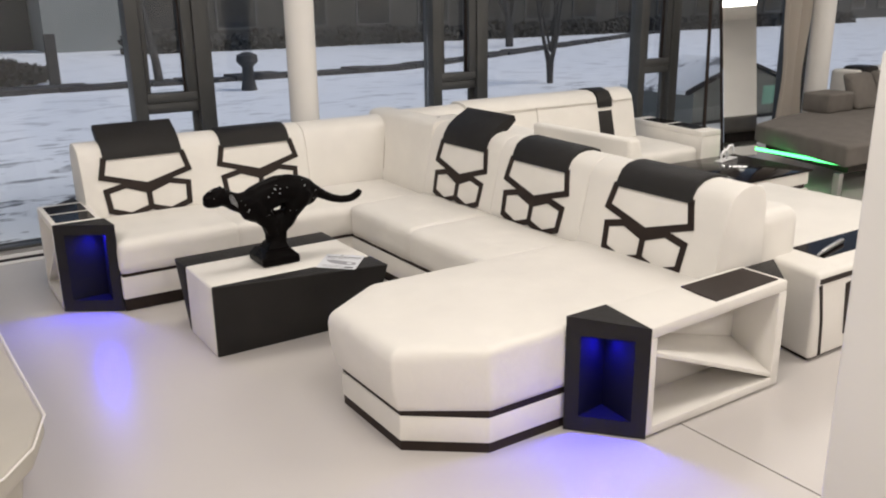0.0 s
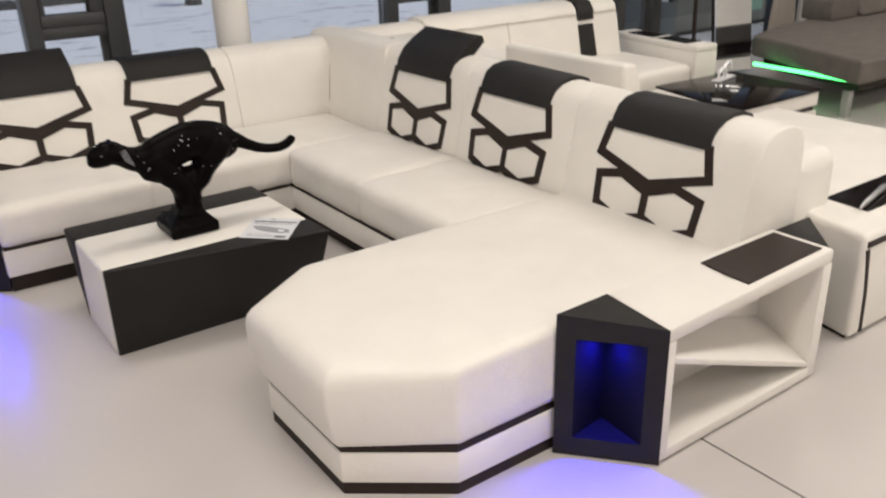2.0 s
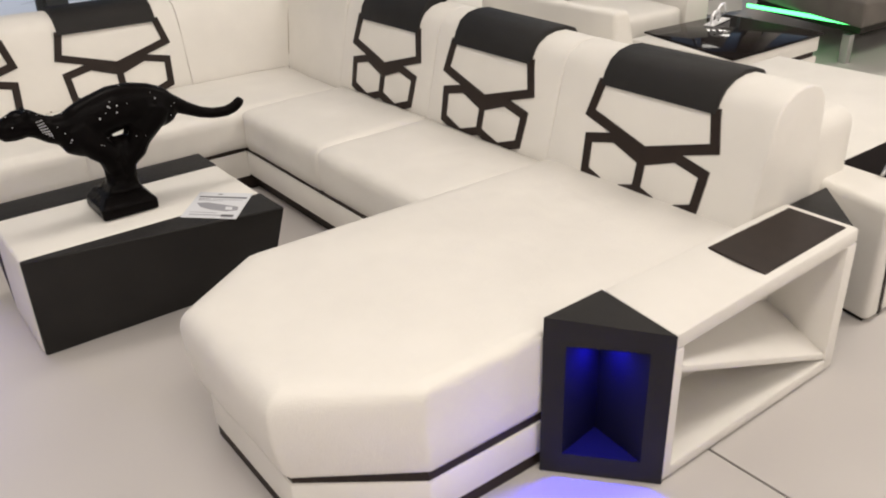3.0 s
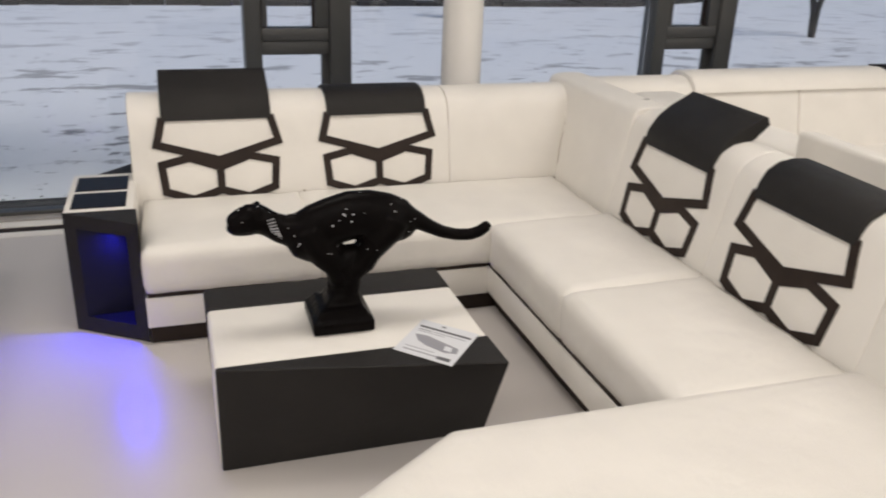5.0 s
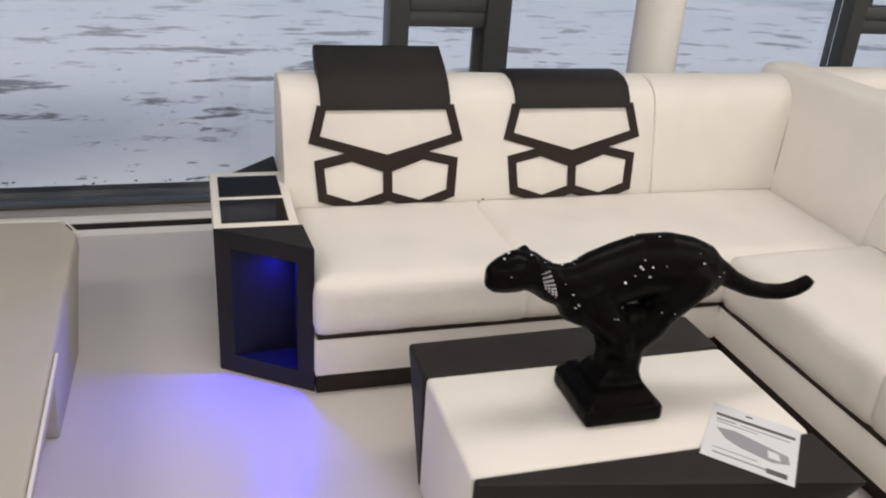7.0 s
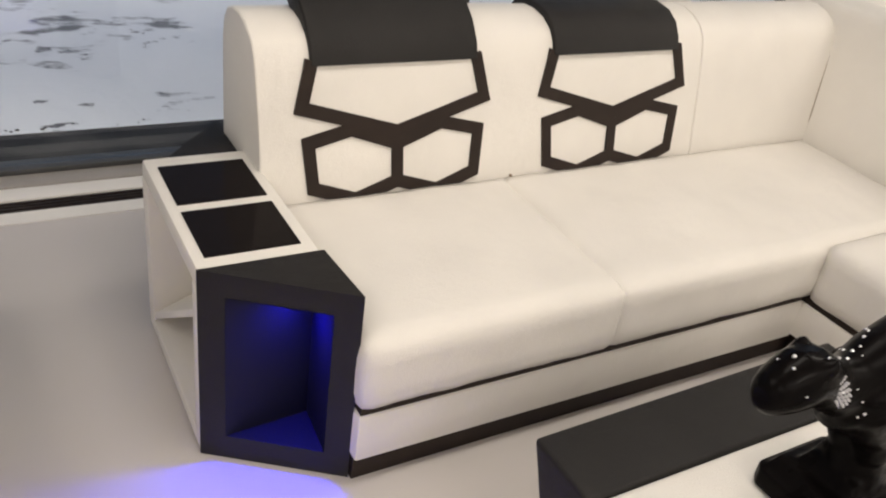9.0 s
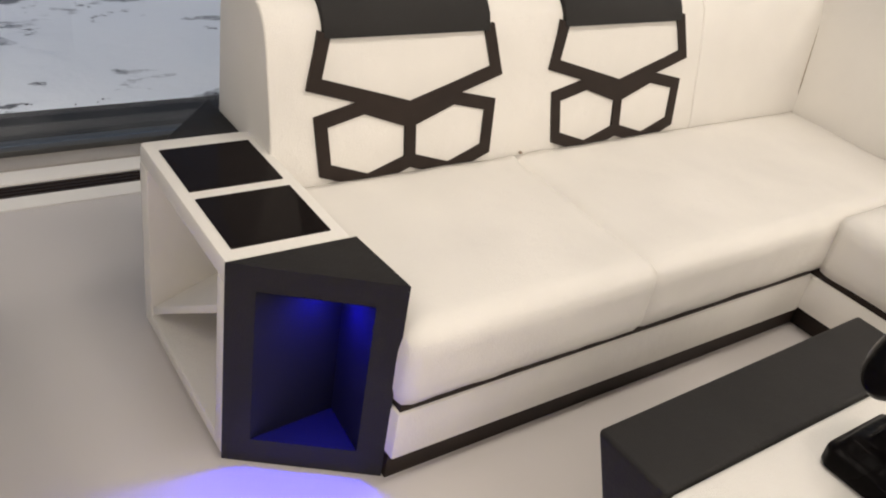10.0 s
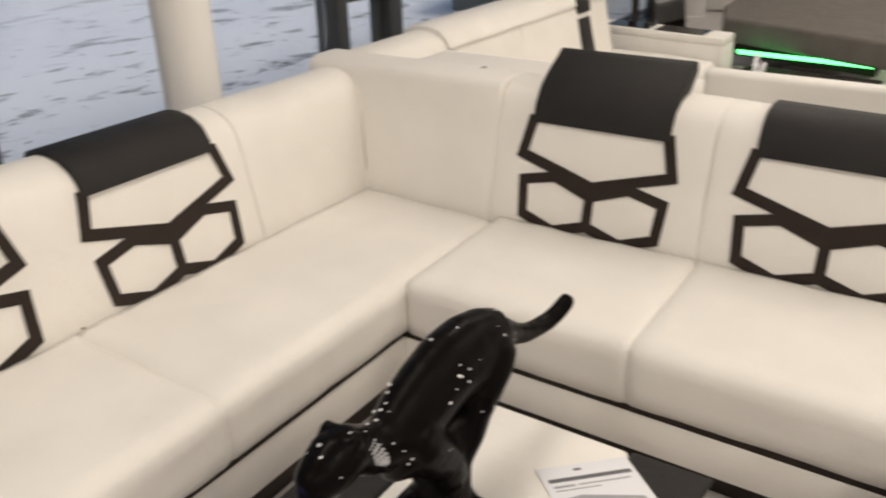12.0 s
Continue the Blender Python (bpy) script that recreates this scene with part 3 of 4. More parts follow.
def panther():
    """A sleek running cat in glossy black ceramic on a square foot, one mesh."""
    y = -1.22
    bm = bmesh.new()
    spine = [(-1.668, y, 0.714, 0.022), (-1.655, y, 0.716, 0.034), (-1.63, y, 0.722, 0.043), (-1.60, y, 0.731, 0.049), (-1.572, y, 0.73, 0.046), (-1.545, y, 0.714, 0.041), (-1.51, y, 0.694, 0.046), (-1.465, y, 0.682, 0.058), (-1.41, y, 0.688, 0.074), (-1.35, y, 0.705, 0.078), (-1.29, y, 0.721, 0.08),
             (-1.235, y, 0.72, 0.081), (-1.18, y, 0.706, 0.082), (-1.13, y, 0.69, 0.075), (-1.095, y, 0.674, 0.056), (-1.075, y, 0.664, 0.032)]
    tail = [(-1.12, y, 0.71, 0.045), (-1.07, y, 0.69, 0.031), (-1.03, y, 0.666, 0.025), (-0.98, y, 0.641, 0.022), (-0.93, y, 0.627, 0.021), (-0.885, y - 0.008, 0.626, 0.021), (-0.855, y - 0.018, 0.638, 0.021), (-0.836, y - 0.027, 0.656, 0.02), (-0.826, y - 0.03, 0.671, 0.015)]
    tube([p[:3] for p in spine], [p[3] for p in spine], 20, bm, [(0.92, 1.02)] * 6 + [(0.72, 1.02)] * (len(spine) - 6))
    tube([p[:3] for p in tail], [p[3] for p in tail], 14, bm)
    tube([(-1.47, y, 0.668), (-1.445, y, 0.648), (-1.415, y, 0.636), (-1.385, y, 0.636), (-1.36, y, 0.65)], [0.04, 0.058, 0.062, 0.058, 0.04], 14, bm, [(0.8, 1.0)] * 5)
    for sy in (-0.024, 0.024):
        fore = [(-1.43, y + sy * 0.8, 0.69, 0.05), (-1.405, y + sy, 0.64, 0.05), (-1.374, y + sy, 0.6, 0.048), (-1.336, y + sy, 0.56, 0.043), (-1.321, y + sy, 0.51, 0.042), (-1.321, y + sy, 0.46, 0.042), (-1.33, y + sy, 0.41, 0.046)]
        hind = [(-1.14, y + sy * 0.6, 0.73, 0.03), (-1.15, y + sy, 0.705, 0.055), (-1.172, y + sy, 0.675, 0.056), (-1.202, y + sy, 0.64, 0.05), (-1.232, y + sy, 0.6, 0.042), (-1.25, y + sy, 0.566, 0.04), (-1.288, y + sy, 0.525, 0.033), (-1.298, y + sy, 0.46, 0.036), (-1.298, y + sy, 0.41, 0.048)]
        for leg in (fore, hind):
            tube([p[:3] for p in leg], [p[3] for p in leg], 12, bm, [(0.85, 1.0)] * len(leg))
        tube([(-1.583, y + sy * 1.1, 0.758), (-1.574, y + sy * 1.2, 0.77), (-1.568, y + sy * 1.2, 0.779)], [0.015, 0.012, 0.006], 10, bm)
    tube([(-1.335, y, 0.588), (-1.31, y, 0.582), (-1.285, y, 0.586), (-1.26, y, 0.594)], [0.038, 0.04, 0.038, 0.032], 12, bm)
    tube([(-1.315, y, 0.41), (-1.313, y, 0.46), (-1.313, y, 0.52), (-1.316, y, 0.565), (-1.32, y, 0.59)], [0.064, 0.057, 0.055, 0.052, 0.045], 16, bm, [(0.95, 0.95)] * 5)
    tube([(-1.67, y, 0.712), (-1.65, y, 0.705), (-1.62, y, 0.706), (-1.59, y, 0.715)], [0.014, 0.024, 0.028, 0.026], 12, bm)
    prism([(-1.40, y - 0.07), (-1.25, y - 0.07), (-1.25, y + 0.07), (-1.40, y + 0.07)], 0.405, 0.46, bm=bm, top=[(-1.366, y - 0.05), (-1.272, y - 0.05), (-1.272, y + 0.05), (-1.366, y + 0.05)])
    prism([(-1.425, y - 0.115), (-1.235, y - 0.115), (-1.235, y + 0.1), (-1.425, y + 0.09)], 0.40, 0.432, bm=bm, top=[(-1.40, y - 0.08), (-1.26, y - 0.08), (-1.26, y + 0.08), (-1.40, y + 0.08)])
    prism([(-1.432, y - 0.118), (-1.232, y - 0.118), (-1.232, y + 0.103), (-1.412, y + 0.103), (-1.43, y + 0.085)], TT + 0.002, 0.405, bm=bm)
    bmesh.ops.recalc_face_normals(bm, faces=bm.faces[:])
    raw = bpy.data.meshes.new("raw_cat")
    bm.to_mesh(raw)
    bm.free()
    tmp = new("raw_cat", raw)
    rm = tmp.modifiers.new("fuse", "REMESH")
    rm.mode, rm.voxel_size, rm.use_smooth_shade = "VOXEL", 0.005, True
    sm = tmp.modifiers.new("soften", "SMOOTH")
    sm.factor, sm.iterations = 0.5, 13
    dg = bpy.context.evaluated_depsgraph_get()
    fused = bpy.data.meshes.new_from_object(tmp.evaluated_get(dg))
    bm = bmesh.new()
    bm.from_mesh(fused)
    bm.normal_update()
    bm.faces.ensure_lookup_table()
    # rhinestones over the body; their white colour also paints in lamp glints
    rnd = random.Random(5)
    stones = []
    pool = [f for f in bm.faces if f.calc_center_median().z > 0.6 and -1.65 < f.calc_center_median().x < -1.07 and f.normal.z > -0.35]
    for _ in range(60):
        f = rnd.choice(pool)
        stones.append((f.calc_center_median().copy(), f.normal.copy(), rnd.uniform(0.0013, 0.0036)))
    for f in bm.faces:
        f.smooth = True
        f.material_index = 0
    for c, n, r in stones:
        quat = n.to_track_quat("Z", "Y").to_matrix().to_4x4()
        res = bmesh.ops.create_cone(bm, cap_ends=True, segments=6, radius1=r, radius2=r * 0.45, depth=r * 0.9, matrix=Matrix.Translation(c + n * r * 0.3) @ quat)
        for f in {f for v in res["verts"] for f in v.link_faces}:
            f.material_index = 2
            f.smooth = False
    # collar of small stones round the neck
    for ring in range(4):
        cx = -1.545 + 0.008 * ring
        cz = 0.717 - 0.004 * ring
        rr = 0.0395 + 0.0012 * ring
        for k in range(26):
            a = 2 * math.pi * (k + 0.5 * (ring % 2)) / 26
            n = Vector((0, math.cos(a), math.sin(a))).normalized()
            c = Vector((cx - 0.35 * rr * math.sin(a), y + rr * math.cos(a), cz + rr * math.sin(a)))
            quat = n.to_track_quat("Z", "Y").to_matrix().to_4x4()
            res = bmesh.ops.create_cone(bm, cap_ends=True, segments=6, radius1=0.0032, radius2=0.0016, depth=0.005, matrix=Matrix.Translation(c) @ quat)
            for f in {f for v in res["verts"] for f in v.link_faces}:
                f.material_index = 1
                f.smooth = False
    me = bpy.data.meshes.new("cat_statue")
    me.materials.append(GLAZE)
    me.materials.append(CRYSTAL)
    me.materials.append(GLINT)
    bm.to_mesh(me)
    bm.free()
    bpy.data.objects.remove(tmp)
    return tagged(new("cat_statue", me), "glossy black ceramic running cat statue with a rhinestone collar", "statue")


panther()

flyer = thing("flyer", "white printed product sheet lying on the coffee table", "paper")
fl = [(-1.06, -1.296), (-0.916, -1.444), (-1.056, -1.596), (-1.208, -1.468)]
fx, fy = Vector(fl[1]) - Vector(fl[0]), Vector(fl[3]) - Vector(fl[0])


def on_flyer(a, b):
    p = Vector(fl[0]) + fx * a + fy * b
    return (p.x, p.y)


def flyer_bar(a0, a1, b0, b1, material, name, lift):
    return part(name, prism([on_flyer(a0, b0), on_flyer(a1, b0), on_flyer(a1, b1), on_flyer(a0, b1)], TT + 0.0025 + lift, TT + 0.003 + lift), material, flyer, smooth=False)


part("sheet", prism([on_flyer(0, 0), on_flyer(1, 0), on_flyer(1, 1), on_flyer(0, 1)], TT + 0.001, TT + 0.0027), PAPER, flyer, smooth=False)
flyer_bar(0.38, 0.46, 0.06, 0.09, INK_DARK, "mark", 0.0004)
flyer_bar(0.06, 0.95, 0.17, 0.22, INK_DARK, "heading", 0.0004)
flyer_bar(0.08, 0.3, 0.27, 0.295, INK, "text_bar", 0.0004)
flyer_bar(0.12, 0.75, 0.88, 0.905, INK, "text_bar", 0.0004)
flyer_bar(0.7, 0.92, 0.86, 0.94, INK_DARK, "text_bar", 0.0005)
flyer_bar(0.34, 0.9, 0.275, 0.29, INK, "text_bar", 0.0004)
flyer_bar(0.08, 0.55, 0.33, 0.342, INK, "text_bar", 0.0004)
flyer_bar(0.1, 0.6, 0.8, 0.812, INK, "text_bar", 0.0004)
pic = [(0.1, 0.45), (0.3, 0.42), (0.9, 0.55), (0.93, 0.68), (0.75, 0.74), (0.4, 0.68), (0.22, 0.6)]
part("picture", prism([on_flyer(*q) for q in pic], TT + 0.0029, TT + 0.0035), INK, flyer, "grey picture of a sofa", smooth=False)
part("picture_detail", prism([on_flyer(*q) for q in ((0.68, 0.56), (0.8, 0.57), (0.83, 0.68), (0.7, 0.68))], TT + 0.0032, TT + 0.0039), PAPER, flyer, smooth=False)

# ---- the bench opposite ----
bench = thing("bench", "low greige upholstered bench with a tapered end panel and recessed base", "bench")
bpts = [(-2.69, 0.1), (-2.75, 0.22), (-3.62, 0.26), (-3.62, -2.5), (-3.5, -2.7), (-3.3, -2.78), (-2.95, -2.74), (-2.77, -2.62), (-2.672, -2.48), (-2.605, -2.26), (-2.63, -1.7), (-2.662, -0.7)]
part("top_cushion", prism(bpts, 0.235, 0.315, 0.016, 4), STONE_CLOTH, bench, angle=60)
part("piping", tube([(x, y, 0.309) for x, y in offset_poly(bpts[::-1], -0.006)[::-1]], [0.0045] * len(bpts), 8), WHITE, bench, "pale piping along the edge")
part("rail", prism([(-2.70, -0.72), (-3.6, -0.72), (-3.6, -2.49), (-3.3, -2.74), (-2.95, -2.74), (-2.72, -2.5), (-2.69, -2.3)], 0.15, 0.233, 0.008), STONE_CLOTH, bench)
part("base", prism([(-2.757, -0.66), (-3.55, -0.66), (-3.55, -2.45), (-3.28, -2.66), (-2.96, -2.66), (-2.79, -2.48), (-2.75, -2.28)], 0.0, 0.148, 0.006), WHITE, bench)
part("end_panel", hexa([(-2.692, -0.64, 0.0), (-2.69, -0.19, 0.0), (-3.6, -0.19, 0.0), (-3.6, -0.64, 0.0), (-2.668, -0.715, 0.233), (-2.695, 0.1, 0.233), (-3.6, 0.2, 0.233), (-3.6, -0.715, 0.233)], 0.006), STONE_CLOTH, bench, "tapered end panel reaching the floor")

# ---- neighbouring furniture of the showroom ----
second_sofa = thing("corner_sofa", "white leather sofa with a black striped headrest, back to the window", "sofa")


def at(dx, dy):
    return lambda s, u, z: (dx + s, dy + u, z)


base_block([(0.75, -0.5), (2.78, -0.5), (2.82, 0.2), (0.75, 0.2)], second_sofa)
cushion([(0.75, -0.53), (1.8, -0.53), (1.8, 0.15), (0.75, 0.15)], second_sofa, rear="y", rise=0.02)
cushion([(1.796, -0.53), (2.785, -0.53), (2.785, 0.15), (1.796, 0.15)], second_sofa, rear="y", rise=0.02, seed=5.0)
part("backrest", sweep(BACK, 0.345, 1.6, at(0, 0.12), 0.014), WHITE, second_sofa, angle=50)
part("backrest", sweep(BACK, 1.603, 2.72, at(0, 0.12), 0.014), WHITE, second_sofa, angle=50)
for s0, s1 in ((0.9, 2.27), (2.455, 2.7)):
    part("top_pad", sweep([(0.06, 0.77), (0.075, 0.81), (0.12, 0.85), (0.2, 0.865), (0.28, 0.86), (0.33, 0.83), (0.32, 0.8), (0.2, 0.82), (0.1, 0.765)], s0, s1, at(0, 0.12), 0.008), WHITE, second_sofa, "white padded top roll", angle=50)
part("headrest_stripe", sweep([(0.05, 0.72), (0.06, 0.79), (0.1, 0.85), (0.2, 0.878), (0.31, 0.865), (0.35, 0.82), (0.32, 0.79), (0.2, 0.82), (0.09, 0.72)], 2.28, 2.445, at(0, 0.12), 0.005), BLACK, second_sofa, "black headrest stripe", angle=50)
part("back_stripe", hexa([(2.28, 0.112, 0.45), (2.44, 0.112, 0.45), (2.44, 0.14, 0.45), (2.28, 0.14, 0.45), (2.28, 0.172, 0.69), (2.44, 0.172, 0.69), (2.44, 0.2, 0.69), (2.28, 0.2, 0.69)], 0.003), BLACK, second_sofa, "black back stripe")
part("wing_back", box(0.44, 0.72, -1.115, 0.1, 0.05, 0.815, 0.05, 4), WHITE, second_sofa, angle=60)
part("raised_back", hexa([(0.5, -1.95, 0.05), (0.8, -1.95, 0.05), (0.8, -1.12, 0.05), (0.5, -1.12, 0.05), (0.47, -1.95, 0.9), (0.56, -1.95, 0.895), (0.56, -1.12, 0.895), (0.47, -1.12, 0.9)], 0.022, 4), WHITE, second_sofa, "white backrest raised a little higher", angle=60)
base_block([(0.72, -1.95), (1.25, -1.95), (1.25, -0.53), (0.72, -0.53)], second_sofa)
cushion([(0.72, -1.95), (1.27, -1.95), (1.27, -0.532), (0.72, -0.532)], second_sofa)
arm_shelf(0.95, 0.24, lambda s, w, z: (3.03 - w + 0.15 * s, -0.55 + s, z), second_sofa, ((0.14, 0.47, LACQUER, "glossy black glass inlay"), (0.52, 0.82, LACQUER, "glossy black glass inlay")), 0.55)

black_table = thing("coffee_table", "long low table with a glossy black glass top", "table")
part("top", prism([(2.1, -1.42), (3.06, -1.42), (3.12, -0.64), (2.3, -0.6)], 0.325, 0.34, 0.003), LACQUER, black_table, "glossy black glass top")
part("body", box(2.12, 3.04, -1.40, -0.64, 0.225, 0.325, 0.004), WHITE, black_table)
part("shadow_line", box(2.14, 3.02, -1.385, -0.66, 0.19, 0.225), BROWN, black_table, smooth=False)
part("base", box(2.12, 3.04, -1.40, -0.64, 0.0, 0.19, 0.004), WHITE, black_table)

ornament = thing("crystal_ornament", "small clear crystal ornament standing on the black table", "ornament")
for ox, oy, oh in ((2.78, -0.8, 0.085), (2.86, -0.74, 0.06), (2.95, -0.72, 0.1)):
    part("loop", tube([(ox - 0.045, oy, 0.345), (ox - 0.04, oy, 0.345 + oh * 0.7), (ox - 0.015, oy, 0.342 + oh), (ox + 0.02, oy, 0.342 + oh), (ox + 0.04, oy, 0.342 + oh * 0.6), (ox + 0.03, oy, 0.36)], [0.008, 0.01, 0.011, 0.011, 0.01, 0.007], 8), GLINT, ornament)
part("tray", prism([(2.72, -0.83), (3.0, -0.76), (2.99, -0.69), (2.71, -0.76)], 0.3405, 0.346), GLINT, ornament, smooth=False)

third_sofa = thing("sofa", "white leather sofa end with dark trim and an inlaid black top", "sofa")
part("seat_block", prism([(0.5, -3.12), (2.0, -3.12), (2.0, -1.75), (1.0, -1.75), (0.62, -2.6)], 0.012, 0.44, 0.03, 4), WHITE, third_sofa, angle=60)
part("plinth", prism([(0.53, -3.09), (1.97, -3.09), (1.97, -1.8), (1.02, -1.8), (0.65, -2.6)], 0.0, 0.02), BROWN, third_sofa, smooth=False)
part("top_inlay", hexa([(0.74, -2.99, 0.437), (1.25, -2.99, 0.437), (1.4, -2.8, 0.437), (0.76, -2.8, 0.437), (0.74, -2.99, 0.4435), (1.25, -2.99, 0.4435), (1.4, -2.8, 0.4435), (0.76, -2.8, 0.4435)]), LACQUER, third_sofa, "glossy black inlay", smooth=False)


def on_front(x, t, z):
    return (x, -3.124 + t, z)


bm = bmesh.new()
strip([(0.52, 0.4), (1.1, 0.4)], 0.012, on_front, 0.01, bm)
strip([(0.525, 0.38), (0.56, 0.2), (0.575, 0.03)], 0.009, on_front, 0.01, bm)
part("front_trim", bm, BROWN, third_sofa, "dark inlaid line", smooth=False)
bm = bmesh.new()
strip([(0.77, 0.36), (0.8, 0.1)], 0.045, on_front, 0.01, bm)
part("front_inlay", bm, BROWN, third_sofa, "dark tapering inlay", smooth=False)
part("bolster", box(0.42, 0.76, -2.84, -2.35, 0.05, 0.67, 0.07, 5), WHITE, third_sofa, "rounded white back roll", angle=70)
remote = thing("remote_control", "slim silver device lying on the black inlay", "device")
part("case", tube([(0.72, -2.97, 0.456), (0.8, -2.95, 0.457), (1.02, -2.9, 0.457), (1.05, -2.893, 0.456)], [0.006, 0.012, 0.014, 0.009], 12), STEEL, remote)

daybed = thing("daybed", "grey fabric daybed with a green light strip underneath", "sofa")
part("mattress", prism([(3.44, -1.46), (7.3, -1.5), (7.3, 0.2), (4.5, -0.06), (3.94, -0.22)], 0.305, 0.48, 0.03, 4), GREY, daybed, angle=60)
part("bed_base", prism([(3.75, -1.3), (7.2, -1.3), (7.2, 0.1), (4.6, -0.12), (4.05, -0.28)], 0.2, 0.305), BROWN, daybed, smooth=False)
part("light_strip", prism([(3.652, -1.29), (3.669, -1.29), (3.742, -0.4), (3.725, -0.4)], 0.274, 0.3, 0.003), LED_GREEN, daybed, "glowing green light strip")
part("light_strip", box(4.3, 6.6, -1.36, -1.34, 0.276, 0.3, 0.003), LED_GREEN, daybed, "glowing green light strip")
for lx, ly in ((3.72, -1.24), (3.72, -0.42), (7.1, -1.24), (7.1, -0.42)):
    part("leg", box(lx - 0.03, lx + 0.03, ly - 0.03, ly + 0.03, 0.0, 0.2, 0.004), STEEL, daybed, "chrome leg")
part("armrest", box(5.06, 5.5, -0.26, 0.06, 0.475, 0.675, 0.03, 4), GREY, daybed, angle=60)
for px in (5.54, 6.05):
    p = thing("cushion", "grey fabric scatter cushion leaning on the daybed", "cushion", "cushions on the daybed")
    part("cover", hexa([(px, -0.3, 0.478), (px + 0.48, -0.3, 0.478), (px + 0.48, -0.16, 0.478), (px, -0.16, 0.478), (px + 0.03, -0.14, 0.84), (px + 0.45, -0.14, 0.84), (px + 0.45, -0.02, 0.84), (px + 0.03, -0.02, 0.84)], 0.05, 4), GREY, p, angle=70)

far_sofa = thing("sofa", "white sofa back with a black headrest far down the room", "sofa")
part("body", box(7.02, 9.0, 0.62, 1.0, 0.0, 0.75, 0.05, 4), WHITE, far_sofa, angle=60)
part("headrest", box(7.1, 7.42, 0.585, 0.9, 0.53, 0.79, 0.05, 4), BLACK, far_sofa, "black headrest", angle=60)

MX = -0.14
stand = thing("mirror", "tall mirror leaning on a dark easel by the window", "mirror")
part("glass", hexa([(4.42 + MX, 0.36, 0.03), (4.82 + MX, 0.26, 0.03), (4.825 + MX, 0.28, 0.03), (4.425 + MX, 0.38, 0.03), (4.46 + MX, 0.62, 2.0), (4.86 + MX, 0.52, 2.0), (4.865 + MX, 0.54, 2.0), (4.465 + MX, 0.64, 2.0)]), MIRROR, stand, "tall leaning mirror glass", smooth=False)
part("backing", hexa([(4.415 + MX, 0.385, 0.02), (4.83 + MX, 0.28, 0.02), (4.835 + MX, 0.3, 0.02), (4.42 + MX, 0.405, 0.02), (4.455 + MX, 0.645, 2.02), (4.87 + MX, 0.54, 2.02), (4.875 + MX, 0.56, 2.02), (4.46 + MX, 0.665, 2.02)]), BROWN, stand, smooth=False)
part("easel_leg", tube([(4.25 + MX, 0.5, 0.0), (4.45 + MX, 0.72, 2.0)], [0.02, 0.016], 8), BROWN, stand)
part("easel_leg", tube([(4.9 + MX, 0.75, 0.0), (4.62 + MX, 0.68, 1.9)], [0.02, 0.016], 8), BROWN, stand)


def curtain(x, y, w, label):
    c = thing("curtain", label, "curtain", "curtains at the window")
    bm = bmesh.new()
    cols, rows = 40, 24
    grid = []
    for i in range(rows + 1):
        z = 0.03 + (H - 0.05) * i / rows
        pinch = 1 - 0.3 * math.exp(-((z - 0.75) / 0.5) ** 2)
        row = []
        for j in range(cols + 1):
            f = j / cols - 0.5
            row.append(bm.verts.new((x + f * w * pinch, y + 0.05 * math.sin(f * 44) * pinch, z)))
        grid.append(row)
    for i in range(rows):
        for j in range(cols):
            bm.faces.new((grid[i][j], grid[i][j + 1], grid[i + 1][j + 1], grid[i + 1][j]))
    bmesh.ops.solidify(bm, geom=bm.faces[:], thickness=0.004)
    part("fabric", bm, VOILE, c, angle=80)
    return c


curtain(6.03, 0.86, 0.5, "white curtain drawn together beside the window")
round_column(6.4, 0.78, 0.13, "round white painted column beside the curtain")

pillar = thing("display_pillar", "plain white display pillar standing on the floor", "pillar")
part("shaft", box(-0.945, -0.5, -4.5, -4.07, 0.0, 1.53, 0.012, 3), PAINT, pillar)

# ---- beyond the windows ----
kerb = tagged(new("kerb"), "dark kerb and path edge across the snow", "kerb", kind="structure")
rnd = random.Random(3)
for k in range(100):
    x, step = -12 + 0.6 * k, 0.6

    def line(xx):
        return 12.85 + max(0.0, xx - 8) * 0.5
    wide, front = rnd.uniform(0.55, 0.95), rnd.uniform(-0.06, 0.06)
    ring = [(x + 0.01, line(x) + front), (x + step - 0.01, line(x + step) + front), (x + step - 0.01, line(x + step) + wide), (x + 0.01, line(x) + wide)]
    part("kerb_stone", prism(ring, -0.1, rnd.uniform(0.01, 0.05)), BARK, kerb, smooth=False)


def house(x0, x1, y0, y1, h, wall, floors, step, label):
    b = thing("building", label, "building")
    part("wall", box(x0, x1, y0, y1, -0.1, h), wall, b, smooth=False)
    part("roof", box(x0 - 0.3, x1 + 0.3, y0 - 0.4, y1 + 0.4, h, h + 0.25), BARK, b, smooth=False)
    n = int((x1 - x0 - 1) / step)
    for f in range(floors):
        for k in range(n):
            xa, za = x0 + 0.8 + k * step, 0.5 + f * 2.9
            w = part("window", box(xa, xa + step * 0.55, y0 - 0.06, y0 + 0.02, za, za + 1.5), FRAME, b, smooth=False)
            part("pane", box(xa + 0.08, xa + step * 0.55 - 0.08, y0 - 0.075, y0 - 0.05, za + 0.08, za + 1.42), PANE_DARK, w, smooth=False)
    return b


house(4.75, 70.0, 29.0, 38.0, 9.0, FACADE, 3, 3.2, "long brown building beyond the snow")
house(2.05, 4.7, 27.5, 31.0, 4.0, PALE, 1, 1.8, "pale grey shed wall beyond the snow")
house(-30.0, 2.0, 30.0, 38.0, 7.0, FACADE, 2, 3.0, "brown building beyond the snow")

